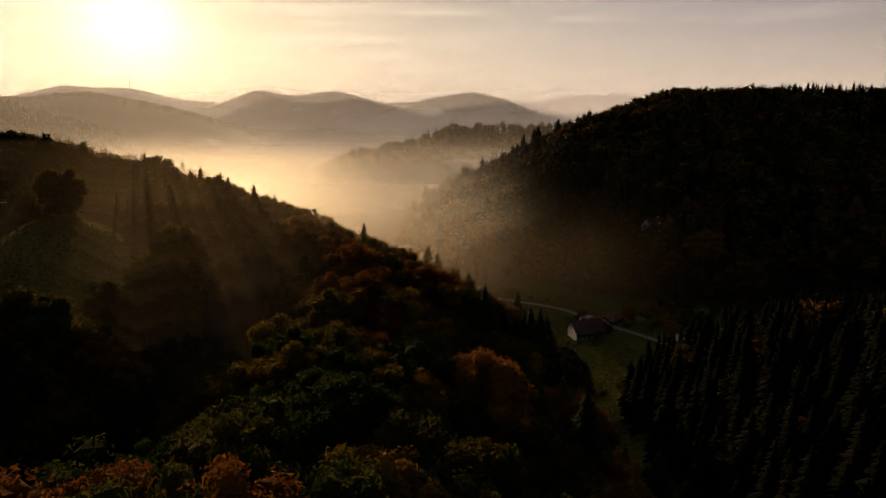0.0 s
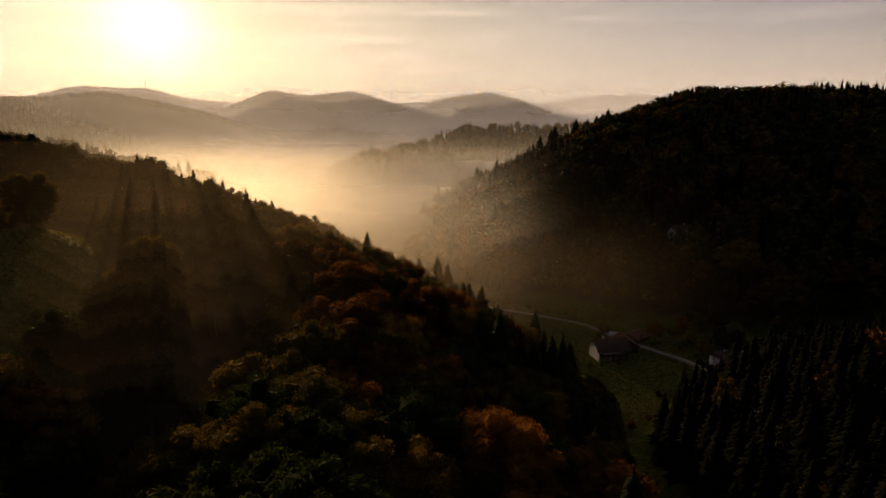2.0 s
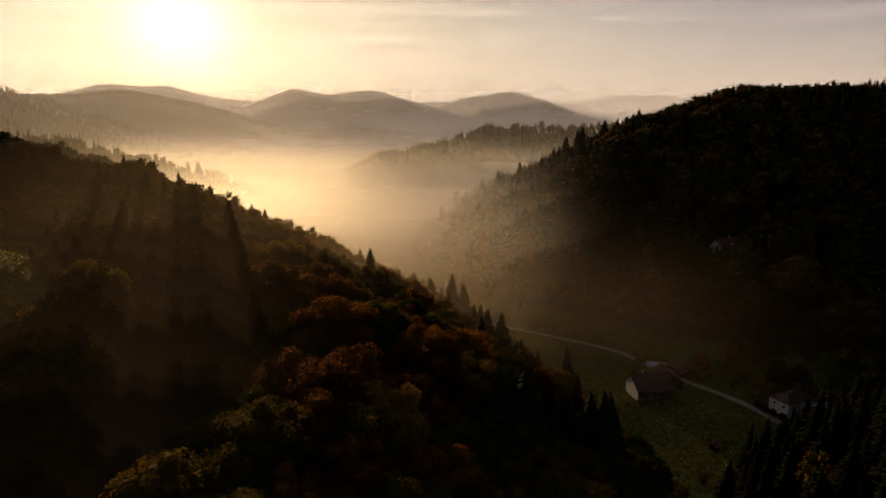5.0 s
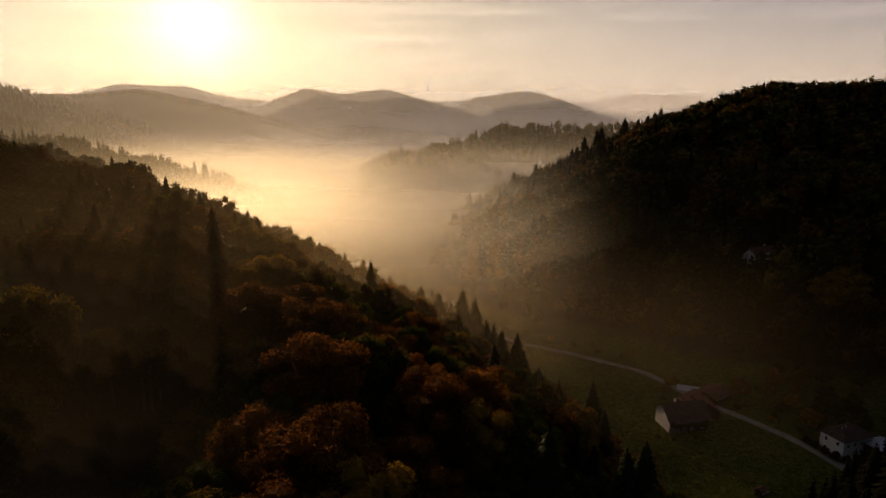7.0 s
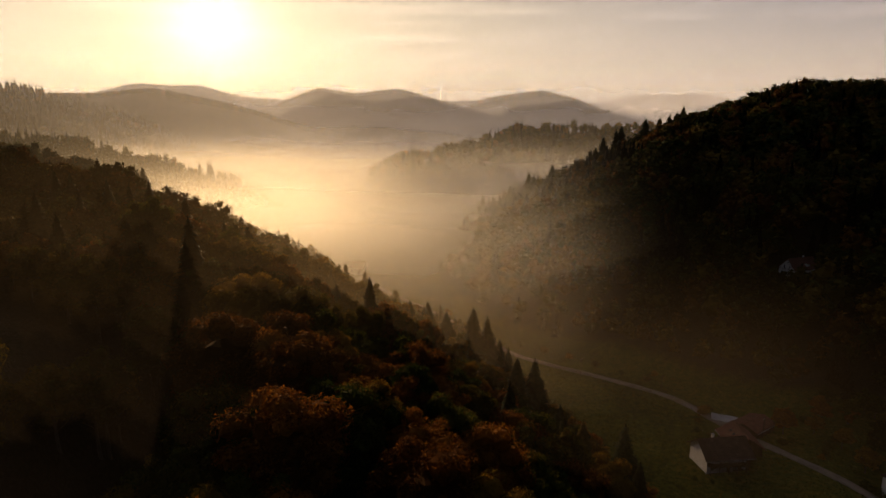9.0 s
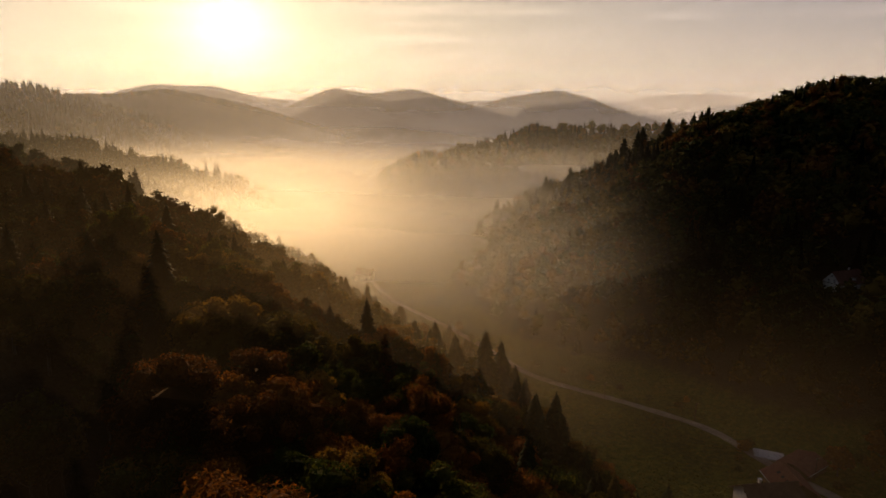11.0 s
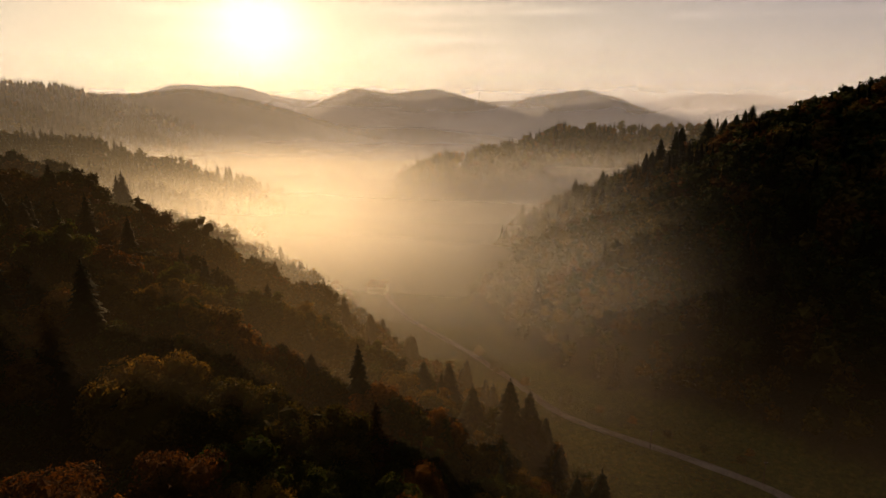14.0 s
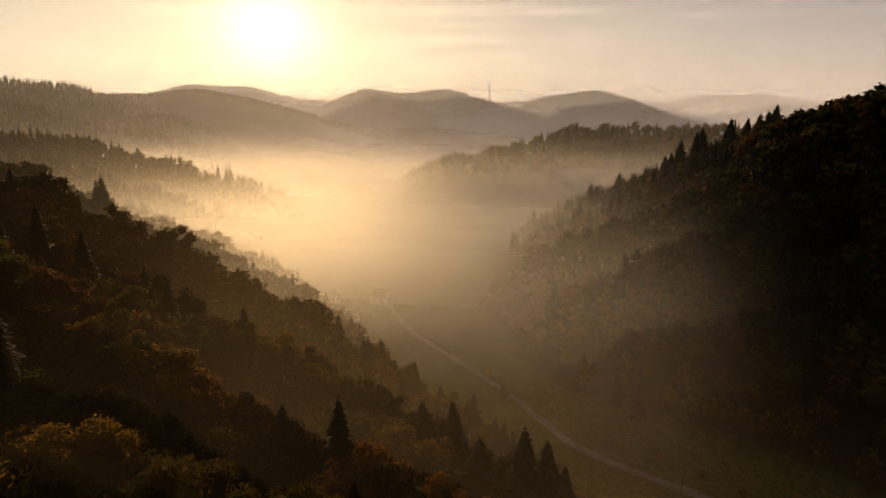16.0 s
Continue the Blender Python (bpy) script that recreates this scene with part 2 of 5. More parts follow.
def mist_material(depth, fog, top, soft, haze, west, edge, fade, forward, seed, colour=(0.75, 0.75, 0.75), foot=None):
    """Mist that lets light through and scatters it: thick below a top height, thinning out above. depth: metres of air it stands for."""
    m = bpy.data.materials.new("morning_mist")
    m.use_nodes = True
    nt = m.node_tree
    nt.nodes.clear()
    n, l = nt.nodes.new, nt.links.new

    def mth(op, a, b=None):
        x = n("ShaderNodeMath")
        x.operation = op
        for i, v in enumerate((a, b)):
            if isinstance(v, (int, float)):
                x.inputs[i].default_value = v
            elif v is not None:
                l(v, x.inputs[i])
        return x.outputs[0]

    geo, sep, mp, tex = n("ShaderNodeNewGeometry"), n("ShaderNodeSeparateXYZ"), n("ShaderNodeMapping"), n("ShaderNodeTexNoise")
    mp.inputs["Location"].default_value = (seed * 37.0, seed * 11.0, seed * 5.0)
    mp.inputs["Scale"].default_value = (1, 1, 3.0)
    tex.inputs["Scale"].default_value, tex.inputs["Detail"].default_value = 0.006, 3
    l(geo.outputs["Position"], sep.inputs[0])
    l(geo.outputs["Position"], mp.inputs[0])
    l(mp.outputs[0], tex.inputs["Vector"])
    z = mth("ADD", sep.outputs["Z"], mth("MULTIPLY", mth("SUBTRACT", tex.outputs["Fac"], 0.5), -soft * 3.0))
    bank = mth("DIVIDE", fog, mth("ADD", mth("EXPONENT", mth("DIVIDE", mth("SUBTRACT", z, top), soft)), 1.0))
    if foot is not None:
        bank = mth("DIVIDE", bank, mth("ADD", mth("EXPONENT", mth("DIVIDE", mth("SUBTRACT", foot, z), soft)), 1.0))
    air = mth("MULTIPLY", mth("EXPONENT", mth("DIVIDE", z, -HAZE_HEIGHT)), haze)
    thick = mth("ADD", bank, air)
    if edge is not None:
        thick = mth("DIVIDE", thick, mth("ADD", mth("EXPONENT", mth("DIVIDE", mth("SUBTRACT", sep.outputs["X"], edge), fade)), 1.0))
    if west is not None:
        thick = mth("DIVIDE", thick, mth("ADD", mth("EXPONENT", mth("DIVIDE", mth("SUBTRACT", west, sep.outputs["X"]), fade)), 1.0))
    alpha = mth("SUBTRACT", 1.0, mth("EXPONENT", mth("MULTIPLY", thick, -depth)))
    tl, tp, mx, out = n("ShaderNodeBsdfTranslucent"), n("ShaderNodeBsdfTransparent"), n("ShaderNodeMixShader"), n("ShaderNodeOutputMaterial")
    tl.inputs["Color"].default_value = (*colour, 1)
    # droplets throw most of the light forwards: a broad lobe about the straight way, and the rest all round
    fw, both = n("ShaderNodeBsdfRefraction"), n("ShaderNodeMixShader")
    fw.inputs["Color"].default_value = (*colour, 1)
    fw.inputs["Roughness"].default_value, fw.inputs["IOR"].default_value = LOBE_ROUGH, LOBE_IOR
    both.inputs[0].default_value = forward
    l(tl.outputs[0], both.inputs[1])
    l(fw.outputs[0], both.inputs[2])
    l(alpha, mx.inputs[0])
    l(tp.outputs[0], mx.inputs[1])
    l(both.outputs[0], mx.inputs[2])
    l(mx.outputs[0], out.inputs[0])
    return m


HAZE_HEIGHT, LOBE_ROUGH, LOBE_IOR = 170.0, 1.0, 1.5

# ------------------------------------------------------------------ lie of the land


def along(points, x, y):
    """Distance to a line of points, the way's share along it as a value taken from the points' third number, and the side."""
    best = np.full(np.shape(x), 1e9)
    value, side = np.zeros(np.shape(x)), np.zeros(np.shape(x))
    for (ax, ay, az), (bx, by, bz) in zip(points, points[1:]):
        dx, dy = bx - ax, by - ay
        k = np.clip(((x - ax) * dx + (y - ay) * dy) / (dx * dx + dy * dy), 0, 1)
        px, py = ax + k * dx, ay + k * dy
        d = np.hypot(x - px, y - py)
        near = d < best - 1e-9
        best = np.where(near, d, best)
        value = np.where(near, az + k * (bz - az), value)
        side = np.where(near, np.sign(dx * (y - ay) - dy * (x - ax)), side)
    return best, value, side


def smooth_noise(x, y, scale, seed=0.0):
    """Cheap rolling noise, about -1 to 1."""
    u, v = np.asarray(x) / scale + seed, np.asarray(y) / scale - 1.7 * seed
    return (np.sin(u * 1.3 + 1.9 * np.sin(v * 0.9 + seed)) + np.sin(v * 1.7 + 1.3 * np.sin(u * 1.1 - seed)) + np.sin((u + v) * 2.3 + seed * 3)) / 3


# foot of the wooded spur, walked northwards with the spur on the other hand; foot of the near knoll; foot of the big hill
FOOT_SPUR = [(48, -500, 0), (46, 60, 0), (47, 115, 0), (54, 165, 0), (50, 200, 0), (36, 228, 0), (26, 255, 0), (13, 284, 0), (-8, 306, 0), (-38, 332, 0), (-82, 387, 0), (-138, 445, 0), (-210, 487, 0), (-320, 512, 0), (-600, 525, 0)]
FOOT_KNOLL = [(53, -500, 0), (52, 60, 0), (53, 115, 0), (62, 165, 0), (80, 182, 0), (100, 203, 0), (125, 209, 0), (165, 214, 0), (260, 230, 0), (700, 250, 0)]
FOOT_HILL = [(700, 262, 0), (260, 262, 0), (165, 268, 0), (111, 280, 0), (88, 292, 0), (62, 322, 0), (26, 333, 0), (6, 348, 0), (-14, 388, 0), (-34, 430, 0), (-44, 500, 0), (-40, 580, 0), (0, 690, 0), (80, 770, 0), (220, 830, 0), (700, 900, 0)]
# crests: x, y, height of the ground
RIDGES = [
    ([(-800, 640, 95), (-470, 600, 78), (-375, 585, 72), (-310, 585, 56), (-275, 590, 50), (-232, 590, 38), (-200, 592, 24), (-165, 595, 4)], 150, 0),
    ([(-215, 790, 2), (-176, 795, 16), (-136, 798, 40), (-96, 800, 57), (-50, 830, 60), (0, 930, 74), (60, 1000, 93), (200, 1040, 92), (450, 1080, 98)], 130, 0),
    ([(-1500, 1560, 230), (-1060, 1500, 156), (-1000, 1500, 142), (-890, 1500, 108), (-780, 1500, 60), (-700, 1500, 10)], 420, 0),
    ([(-2600, 2100, 250), (-1400, 2000, 194), (-1300, 2000, 187), (-1114, 2000, 206), (-933, 2000, 170), (-768, 2000, 140), (-621, 2000, 95), (-490, 2000, 60), (-330, 2000, 10)], 700, 0),
    ([(-2700, 3300, 200), (-2040, 3200, 276), (-1859, 3200, 304), (-1566, 3200, 296), (-1277, 3200, 238), (-1100, 3200, 215)], 800, 0),
    ([(-1300, 2700, 120), (-946, 2600, 168), (-722, 2600, 246), (-577, 2600, 234), (-382, 2600, 241), (-236, 2600, 205), (-88, 2600, 165), (150, 2560, 90)], 620, 0),
    ([(-88, 2750, 165), (35, 2620, 228), (208, 2600, 240), (358, 2600, 205), (560, 2600, 136), (800, 2600, 70)], 520, 0),
    ([(400, 4550, 240), (620, 4500, 286), (1047, 4500, 328), (1478, 4500, 345), (1827, 4500, 306), (2600, 4500, 280)], 900, 0),
    ([(900, 3300, 140), (1150, 3300, 196), (1500, 3300, 190), (2200, 3300, 170)], 600, 0),
    ([(-330, 3600, 240), (-80, 3600, 258), (60, 3600, 210)], 500, 0),
    ([(-2500, -900, 150), (0, -900, 140), (2500, -900, 150)], 700, 0),
]


def spur_distance(x, y):
    d, _, s = along(FOOT_SPUR, x, y)
    return d * np.where(s == 0, 1, s)


def knoll_distance(x, y):
    d, _, s = along(FOOT_KNOLL, x, y)
    return -d * np.where(s == 0, 1, s)


def hill_distance(x, y):
    d, _, s = along(FOOT_HILL, x, y)
    return -d * np.where(s == 0, 1, s)


def land(x, y):
    """The height of the ground."""
    x, y = np.asarray(x, float), np.asarray(y, float)
    floor = 3.0 + np.clip(175 - y, 0, 200) * 0.16 + 0.35 * smooth_noise(x, y, 23.0, 1.0)
    floor = floor + np.clip(np.abs(x - 60) - 900, 0, 5000) * 0.01
    h = floor
    s = spur_distance(x, y)
    rise = np.interp(s, [0, 8, 20, 40, 62, 85, 110, 128, 142, 165, 190, 250, 400, 900], [0, 3.5, 12, 24, 35.5, 42, 48, 51.5, 55, 61, 64, 65, 67, 80])
    rise = rise * (1 + 0.3 * np.clip((y - 190) / 90, 0, 1) * np.clip((s - 70) / 40, 0, 1))
    h = np.maximum(h, floor + rise * (1 - np.clip(floor - 3, 0, 40) / 62) + np.clip(s, 0, 30) / 30 * 1.3 * smooth_noise(x, y, 19.0, 2.0))
    ends = np.clip((y - 5) / 50, 0, 1) * np.clip((218 - y) / 55, 0, 1)
    h = h - 27 * np.exp(-(((x + 52 + np.clip(y - 90, 0, 120) * 0.1) / 16) ** 2)) * ends * ends * (3 - 2 * ends)
    h = h + 9 * np.exp(-(((x + 110) / 21) ** 2) - ((y - 152) / 42) ** 2)
    s = knoll_distance(x, y)
    rise = np.interp(s, [0, 6, 20, 40, 80, 140, 300, 700], [0, 4, 15, 22, 29, 40, 60, 80])
    h = np.maximum(h, floor + rise + np.clip(s, 0, 30) / 30 * 1.3 * smooth_noise(x, y, 21.0, 3.0))
    s = hill_distance(x, y)
    rise = np.interp(s, [0, 10, 30, 60, 90, 120, 150, 200, 270, 400, 900], [0, 3, 13, 28, 41, 57, 72, 94, 117, 126, 138])
    h = np.maximum(h, 3.0 + rise + np.clip(s, 0, 40) / 40 * 2.5 * smooth_noise(x, y, 33.0, 4.0))
    level = np.clip((1.35 - np.hypot((x - 146) / 26, (y - 350) / 22)) / 0.6, 0, 1)
    h = h + (33.4 + 0.12 * (y - 350) - h) * level * level * (3 - 2 * level)
    for pts, width, _ in RIDGES:
        d, crest, _ = along(pts, x, y)
        k = d / width
        f = np.clip(1 - k, 0, 1)
        f = np.where(k < 0.25, 1 - 2 * k * k, np.clip((1 - k) / 0.75, 0, 1) * 0.875)
        f = f * f * (1.6 - 0.6 * f)
        rough = 1 + 0.05 * smooth_noise(x, y, width * 0.22, width * 0.01)
        h = np.maximum(h, 3 + np.clip(crest - 3, 0, 999) * f * rough)
    return h


ROAD = [(118, 200), (112.5, 214), (105.5, 232), (95, 245), (88.5, 254), (80, 267), (74, 281), (62, 289.5), (48, 298), (33, 306), (20, 313.5), (11, 321), (6.3, 330), (-3, 344), (-12, 356), (-24, 372), (-42, 392), (-62, 415), (-80, 450), (-92, 500), (-110, 570), (-130, 650)]


def road_distance(x, y):
    return along([(a, b, 0) for a, b in ROAD], x, y)[0]


def clearing(x, y):
    """Below 1 inside the pasture on the spur, beside the great tree."""
    u, v = (x + 113) * 0.85 + (y - 158) * 0.52, -(x + 113) * 0.52 + (y - 158) * 0.85
    upper = np.hypot(u / 17, v / 50)
    lower = np.hypot((np.asarray(x) + 104) / 25, (np.asarray(y) - 118) / 48)
    return np.minimum(upper, lower)


def garden(x, y):
    """Below 1 on the slope round the upper house."""
    return np.hypot((x - 143) / 17, (y - 346) / 15)


def pasture(x, y):
    s = np.maximum(np.maximum(spur_distance(x, y), knoll_distance(x, y)), hill_distance(x, y) - 6)
    flat = np.clip(1 - s / 5, 0, 1) * (np.asarray(y) < 800)
    return np.maximum(flat, np.maximum(np.clip((1.15 - clearing(x, y)) * 5, 0, 1), np.clip((1.1 - garden(x, y)) * 5, 0, 1)))


def tri_mesh(name, verts, tris, mats, index=None, smooth=False):
    me = bpy.data.meshes.new(name)
    verts, tris = np.asarray(verts, np.float32), np.asarray(tris, np.int32)
    me.vertices.add(len(verts))
    me.vertices.foreach_set("co", verts.ravel())
    me.loops.add(tris.size)
    me.loops.foreach_set("vertex_index", tris.ravel())
    me.polygons.add(len(tris))
    me.polygons.foreach_set("loop_start", np.arange(0, tris.size, 3, dtype=np.int32))
    me.polygons.foreach_set("loop_total", np.full(len(tris), 3, np.int32))
    for m in mats:
        me.materials.append(m)
    if index is not None:
        me.polygons.foreach_set("material_index", np.asarray(index, np.int32))
    me.polygons.foreach_set("use_smooth", np.full(len(tris), smooth))
    me.update()
    me.validate()
    return me


def grid_tris(nx, ny):
    i = np.arange(nx * ny).reshape(ny, nx)
    a, b, c, d = i[:-1, :-1].ravel(), i[:-1, 1:].ravel(), i[1:, 1:].ravel(), i[1:, :-1].ravel()
    return np.concatenate([np.stack([a, b, c], 1), np.stack([a, c, d], 1)])


def steps(lo, near_lo, near_hi, hi, fine, grow):
    """Even steps in the middle, widening towards both ends."""
    mid = list(np.arange(near_lo, near_hi + 0.1, fine))
    up, s = [near_hi], fine
    while up[-1] < hi:
        s *= grow
        up.append(up[-1] + s)
    down, s = [near_lo], fine
    while down[-1] > lo:
        s *= grow
        down.append(down[-1] - s)
    return np.array(down[:0:-1] + mid + up[1:])


def build_ground():
    xs = steps(-5200, -330, 340, 5200, 5.0, 1.03)
    ys = steps(-2500, -60, 720, 5600, 5.0, 1.045)
    ys = np.unique(np.concatenate([ys] + [crest + np.arange(-90, 91, 15.0) for crest in (1500, 2000, 2600, 3200, 3300, 3600, 4500)]))
    X, Y = np.meshgrid(xs, ys)
    Z = land(X, Y)
    me = tri_mesh("ground", np.stack([X, Y, Z], -1).reshape(-1, 3), grid_tris(len(xs), len(ys)), [ground_material()], smooth=True)
    at = me.attributes.new("pasture", "FLOAT", "POINT")
    at.data.foreach_set("value", pasture(X, Y).astype(np.float32).ravel())
    ob = new("ground", me)
    tagged(ob, "rolling valley ground of green pasture and leaf litter", "ground", kind="structure")


build_ground()


def build_road():
    pts = []
    for a, b in zip(ROAD, ROAD[1:]):
        k = max(2, int(math.dist(a, b) / 2.5))
        pts += [(a[0] + (b[0] - a[0]) * i / k, a[1] + (b[1] - a[1]) * i / k) for i in range(k)]
    p = np.array(pts + [ROAD[-1]])
    for _ in range(12):
        p[1:-1] = (p[:-2] + 2 * p[1:-1] + p[2:]) / 4
    t = np.gradient(p, axis=0)
    t /= np.linalg.norm(t, axis=1)[:, None]
    side = np.stack([t[:, 1], -t[:, 0]], 1)
    offs = [-1.75, -1.5, -0.5, 0.0, 0.5, 1.5, 1.75]
    rise = [-0.25, 0.1, 0.13, 0.17, 0.13, 0.1, -0.25]
    rows = []
    for o, r in zip(offs, rise):
        q = p + side * (o + 0.12 * np.sin(np.arange(len(p)) * 0.9 + o))[:, None]
        rows.append(np.column_stack([q, land(p[:, 0], p[:, 1]) + r + 0.12]))
    v = np.stack(rows, 1).reshape(-1, 3)
    ob = new("road", tri_mesh("road", v, grid_tris(len(offs), len(p)), [GRAVEL], smooth=True))
    tagged(ob, "narrow pale gravel farm road winding down the valley", "road", kind="structure")


build_road()

# ------------------------------------------------------------------ mist


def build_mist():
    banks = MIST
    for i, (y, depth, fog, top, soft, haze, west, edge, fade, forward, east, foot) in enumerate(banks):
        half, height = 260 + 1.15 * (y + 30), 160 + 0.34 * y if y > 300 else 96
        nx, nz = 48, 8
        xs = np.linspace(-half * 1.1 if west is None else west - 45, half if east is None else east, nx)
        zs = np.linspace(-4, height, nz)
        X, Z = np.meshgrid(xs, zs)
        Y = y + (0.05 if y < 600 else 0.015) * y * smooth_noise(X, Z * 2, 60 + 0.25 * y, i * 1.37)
        # sunlight's warmth is tinted into near sheets, the blue of distance into far ones
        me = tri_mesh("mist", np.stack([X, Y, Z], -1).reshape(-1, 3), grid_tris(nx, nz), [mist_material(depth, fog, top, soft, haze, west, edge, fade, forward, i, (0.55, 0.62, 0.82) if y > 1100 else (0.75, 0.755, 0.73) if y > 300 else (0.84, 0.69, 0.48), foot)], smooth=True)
        tagged(new("mist", me), "thin sheet of morning mist, tinted for warm light near and blue distance", "mist", "veils of morning mist", "stuff")


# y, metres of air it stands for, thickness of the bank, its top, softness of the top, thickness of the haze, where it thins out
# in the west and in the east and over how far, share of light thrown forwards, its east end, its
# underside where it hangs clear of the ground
# east limits also shape in the weaker glow away from the sun
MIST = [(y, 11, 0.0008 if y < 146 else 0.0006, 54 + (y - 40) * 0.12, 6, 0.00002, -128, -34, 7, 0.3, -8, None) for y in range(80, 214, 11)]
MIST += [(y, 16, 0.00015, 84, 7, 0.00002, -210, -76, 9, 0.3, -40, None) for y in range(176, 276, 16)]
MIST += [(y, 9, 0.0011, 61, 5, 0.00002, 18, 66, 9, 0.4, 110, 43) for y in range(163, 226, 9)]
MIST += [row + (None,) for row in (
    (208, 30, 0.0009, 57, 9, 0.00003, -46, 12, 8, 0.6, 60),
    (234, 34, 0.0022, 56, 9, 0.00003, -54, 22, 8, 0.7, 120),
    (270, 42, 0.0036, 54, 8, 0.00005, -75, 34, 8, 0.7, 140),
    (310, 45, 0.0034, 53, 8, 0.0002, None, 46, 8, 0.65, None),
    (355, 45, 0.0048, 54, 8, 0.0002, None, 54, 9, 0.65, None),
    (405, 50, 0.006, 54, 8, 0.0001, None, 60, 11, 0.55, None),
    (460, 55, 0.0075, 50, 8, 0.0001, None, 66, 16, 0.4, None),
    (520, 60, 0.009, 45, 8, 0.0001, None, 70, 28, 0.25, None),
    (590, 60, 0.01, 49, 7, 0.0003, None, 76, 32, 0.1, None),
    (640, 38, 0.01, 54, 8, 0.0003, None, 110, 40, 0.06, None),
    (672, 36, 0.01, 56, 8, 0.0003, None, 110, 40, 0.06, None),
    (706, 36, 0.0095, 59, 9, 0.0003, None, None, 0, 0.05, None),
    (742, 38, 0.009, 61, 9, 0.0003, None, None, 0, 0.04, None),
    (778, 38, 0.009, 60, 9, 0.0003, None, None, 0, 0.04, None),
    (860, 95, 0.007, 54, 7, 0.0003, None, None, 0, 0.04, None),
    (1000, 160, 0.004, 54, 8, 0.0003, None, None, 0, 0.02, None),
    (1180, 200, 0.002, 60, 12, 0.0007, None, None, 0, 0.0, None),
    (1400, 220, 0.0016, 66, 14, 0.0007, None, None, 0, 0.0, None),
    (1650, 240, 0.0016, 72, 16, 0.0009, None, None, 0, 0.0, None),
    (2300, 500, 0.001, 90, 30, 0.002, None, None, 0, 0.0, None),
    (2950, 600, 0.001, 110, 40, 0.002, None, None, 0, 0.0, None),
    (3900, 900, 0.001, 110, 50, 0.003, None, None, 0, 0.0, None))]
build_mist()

# ------------------------------------------------------------------ trees


def leaf_sprays(centre, out, size, rng):
    """A spray of foliage, one leaf-shaped blade, at each centre, facing roughly along out."""
    n = len(centre)
    nrm = out + rng.normal(0, 0.55, (n, 3))
    nrm /= np.linalg.norm(nrm, axis=1)[:, None]
    a = np.cross(nrm, rng.normal(0, 1, (n, 3)))
    a /= np.linalg.norm(a, axis=1)[:, None]
    b = np.cross(nrm, a)
    s = (size * rng.uniform(0.55, 1.35, n))[:, None]
    v = np.stack([centre - a * s, centre - a * s * 0.55 + b * s * 0.7, centre + a * s - nrm * s * 0.25], 1)
    return v.reshape(-1, 3), np.arange(n * 3).reshape(-1, 3)


def clump_core(centre, radius, rng, coarse):
    """A rough closed lump for the dense inside of a clump of leaves."""
    if coarse:
        v = np.array([(1, 0, 0), (-1, 0, 0), (0, 1, 0), (0, -1, 0), (0, 0, 1), (0, 0, -1)], float)
        t = [(0, 2, 4), (2, 1, 4), (1, 3, 4), (3, 0, 4), (2, 0, 5), (1, 2, 5), (3, 1, 5), (0, 3, 5)]
    else:
        g = 1.618
        v = np.array([(-1, g, 0), (1, g, 0), (-1, -g, 0), (1, -g, 0), (0, -1, g), (0, 1, g), (0, -1, -g), (0, 1, -g), (g, 0, -1), (g, 0, 1), (-g, 0, -1), (-g, 0, 1)]) / 1.9
        t = [(0, 11, 5), (0, 5, 1), (0, 1, 7), (0, 7, 10), (0, 10, 11), (1, 5, 9), (5, 11, 4), (11, 10, 2), (10, 7, 6), (7, 1, 8),
             (3, 9, 4), (3, 4, 2), (3, 2, 6), (3, 6, 8), (3, 8, 9), (4, 9, 5), (2, 4, 11), (6, 2, 10), (8, 6, 7), (9, 8, 1)]
    v = v * rng.uniform(0.8, 1.15, (len(v), 1)) * [radius, radius, radius * 0.85] + centre
    return v, np.array(t)


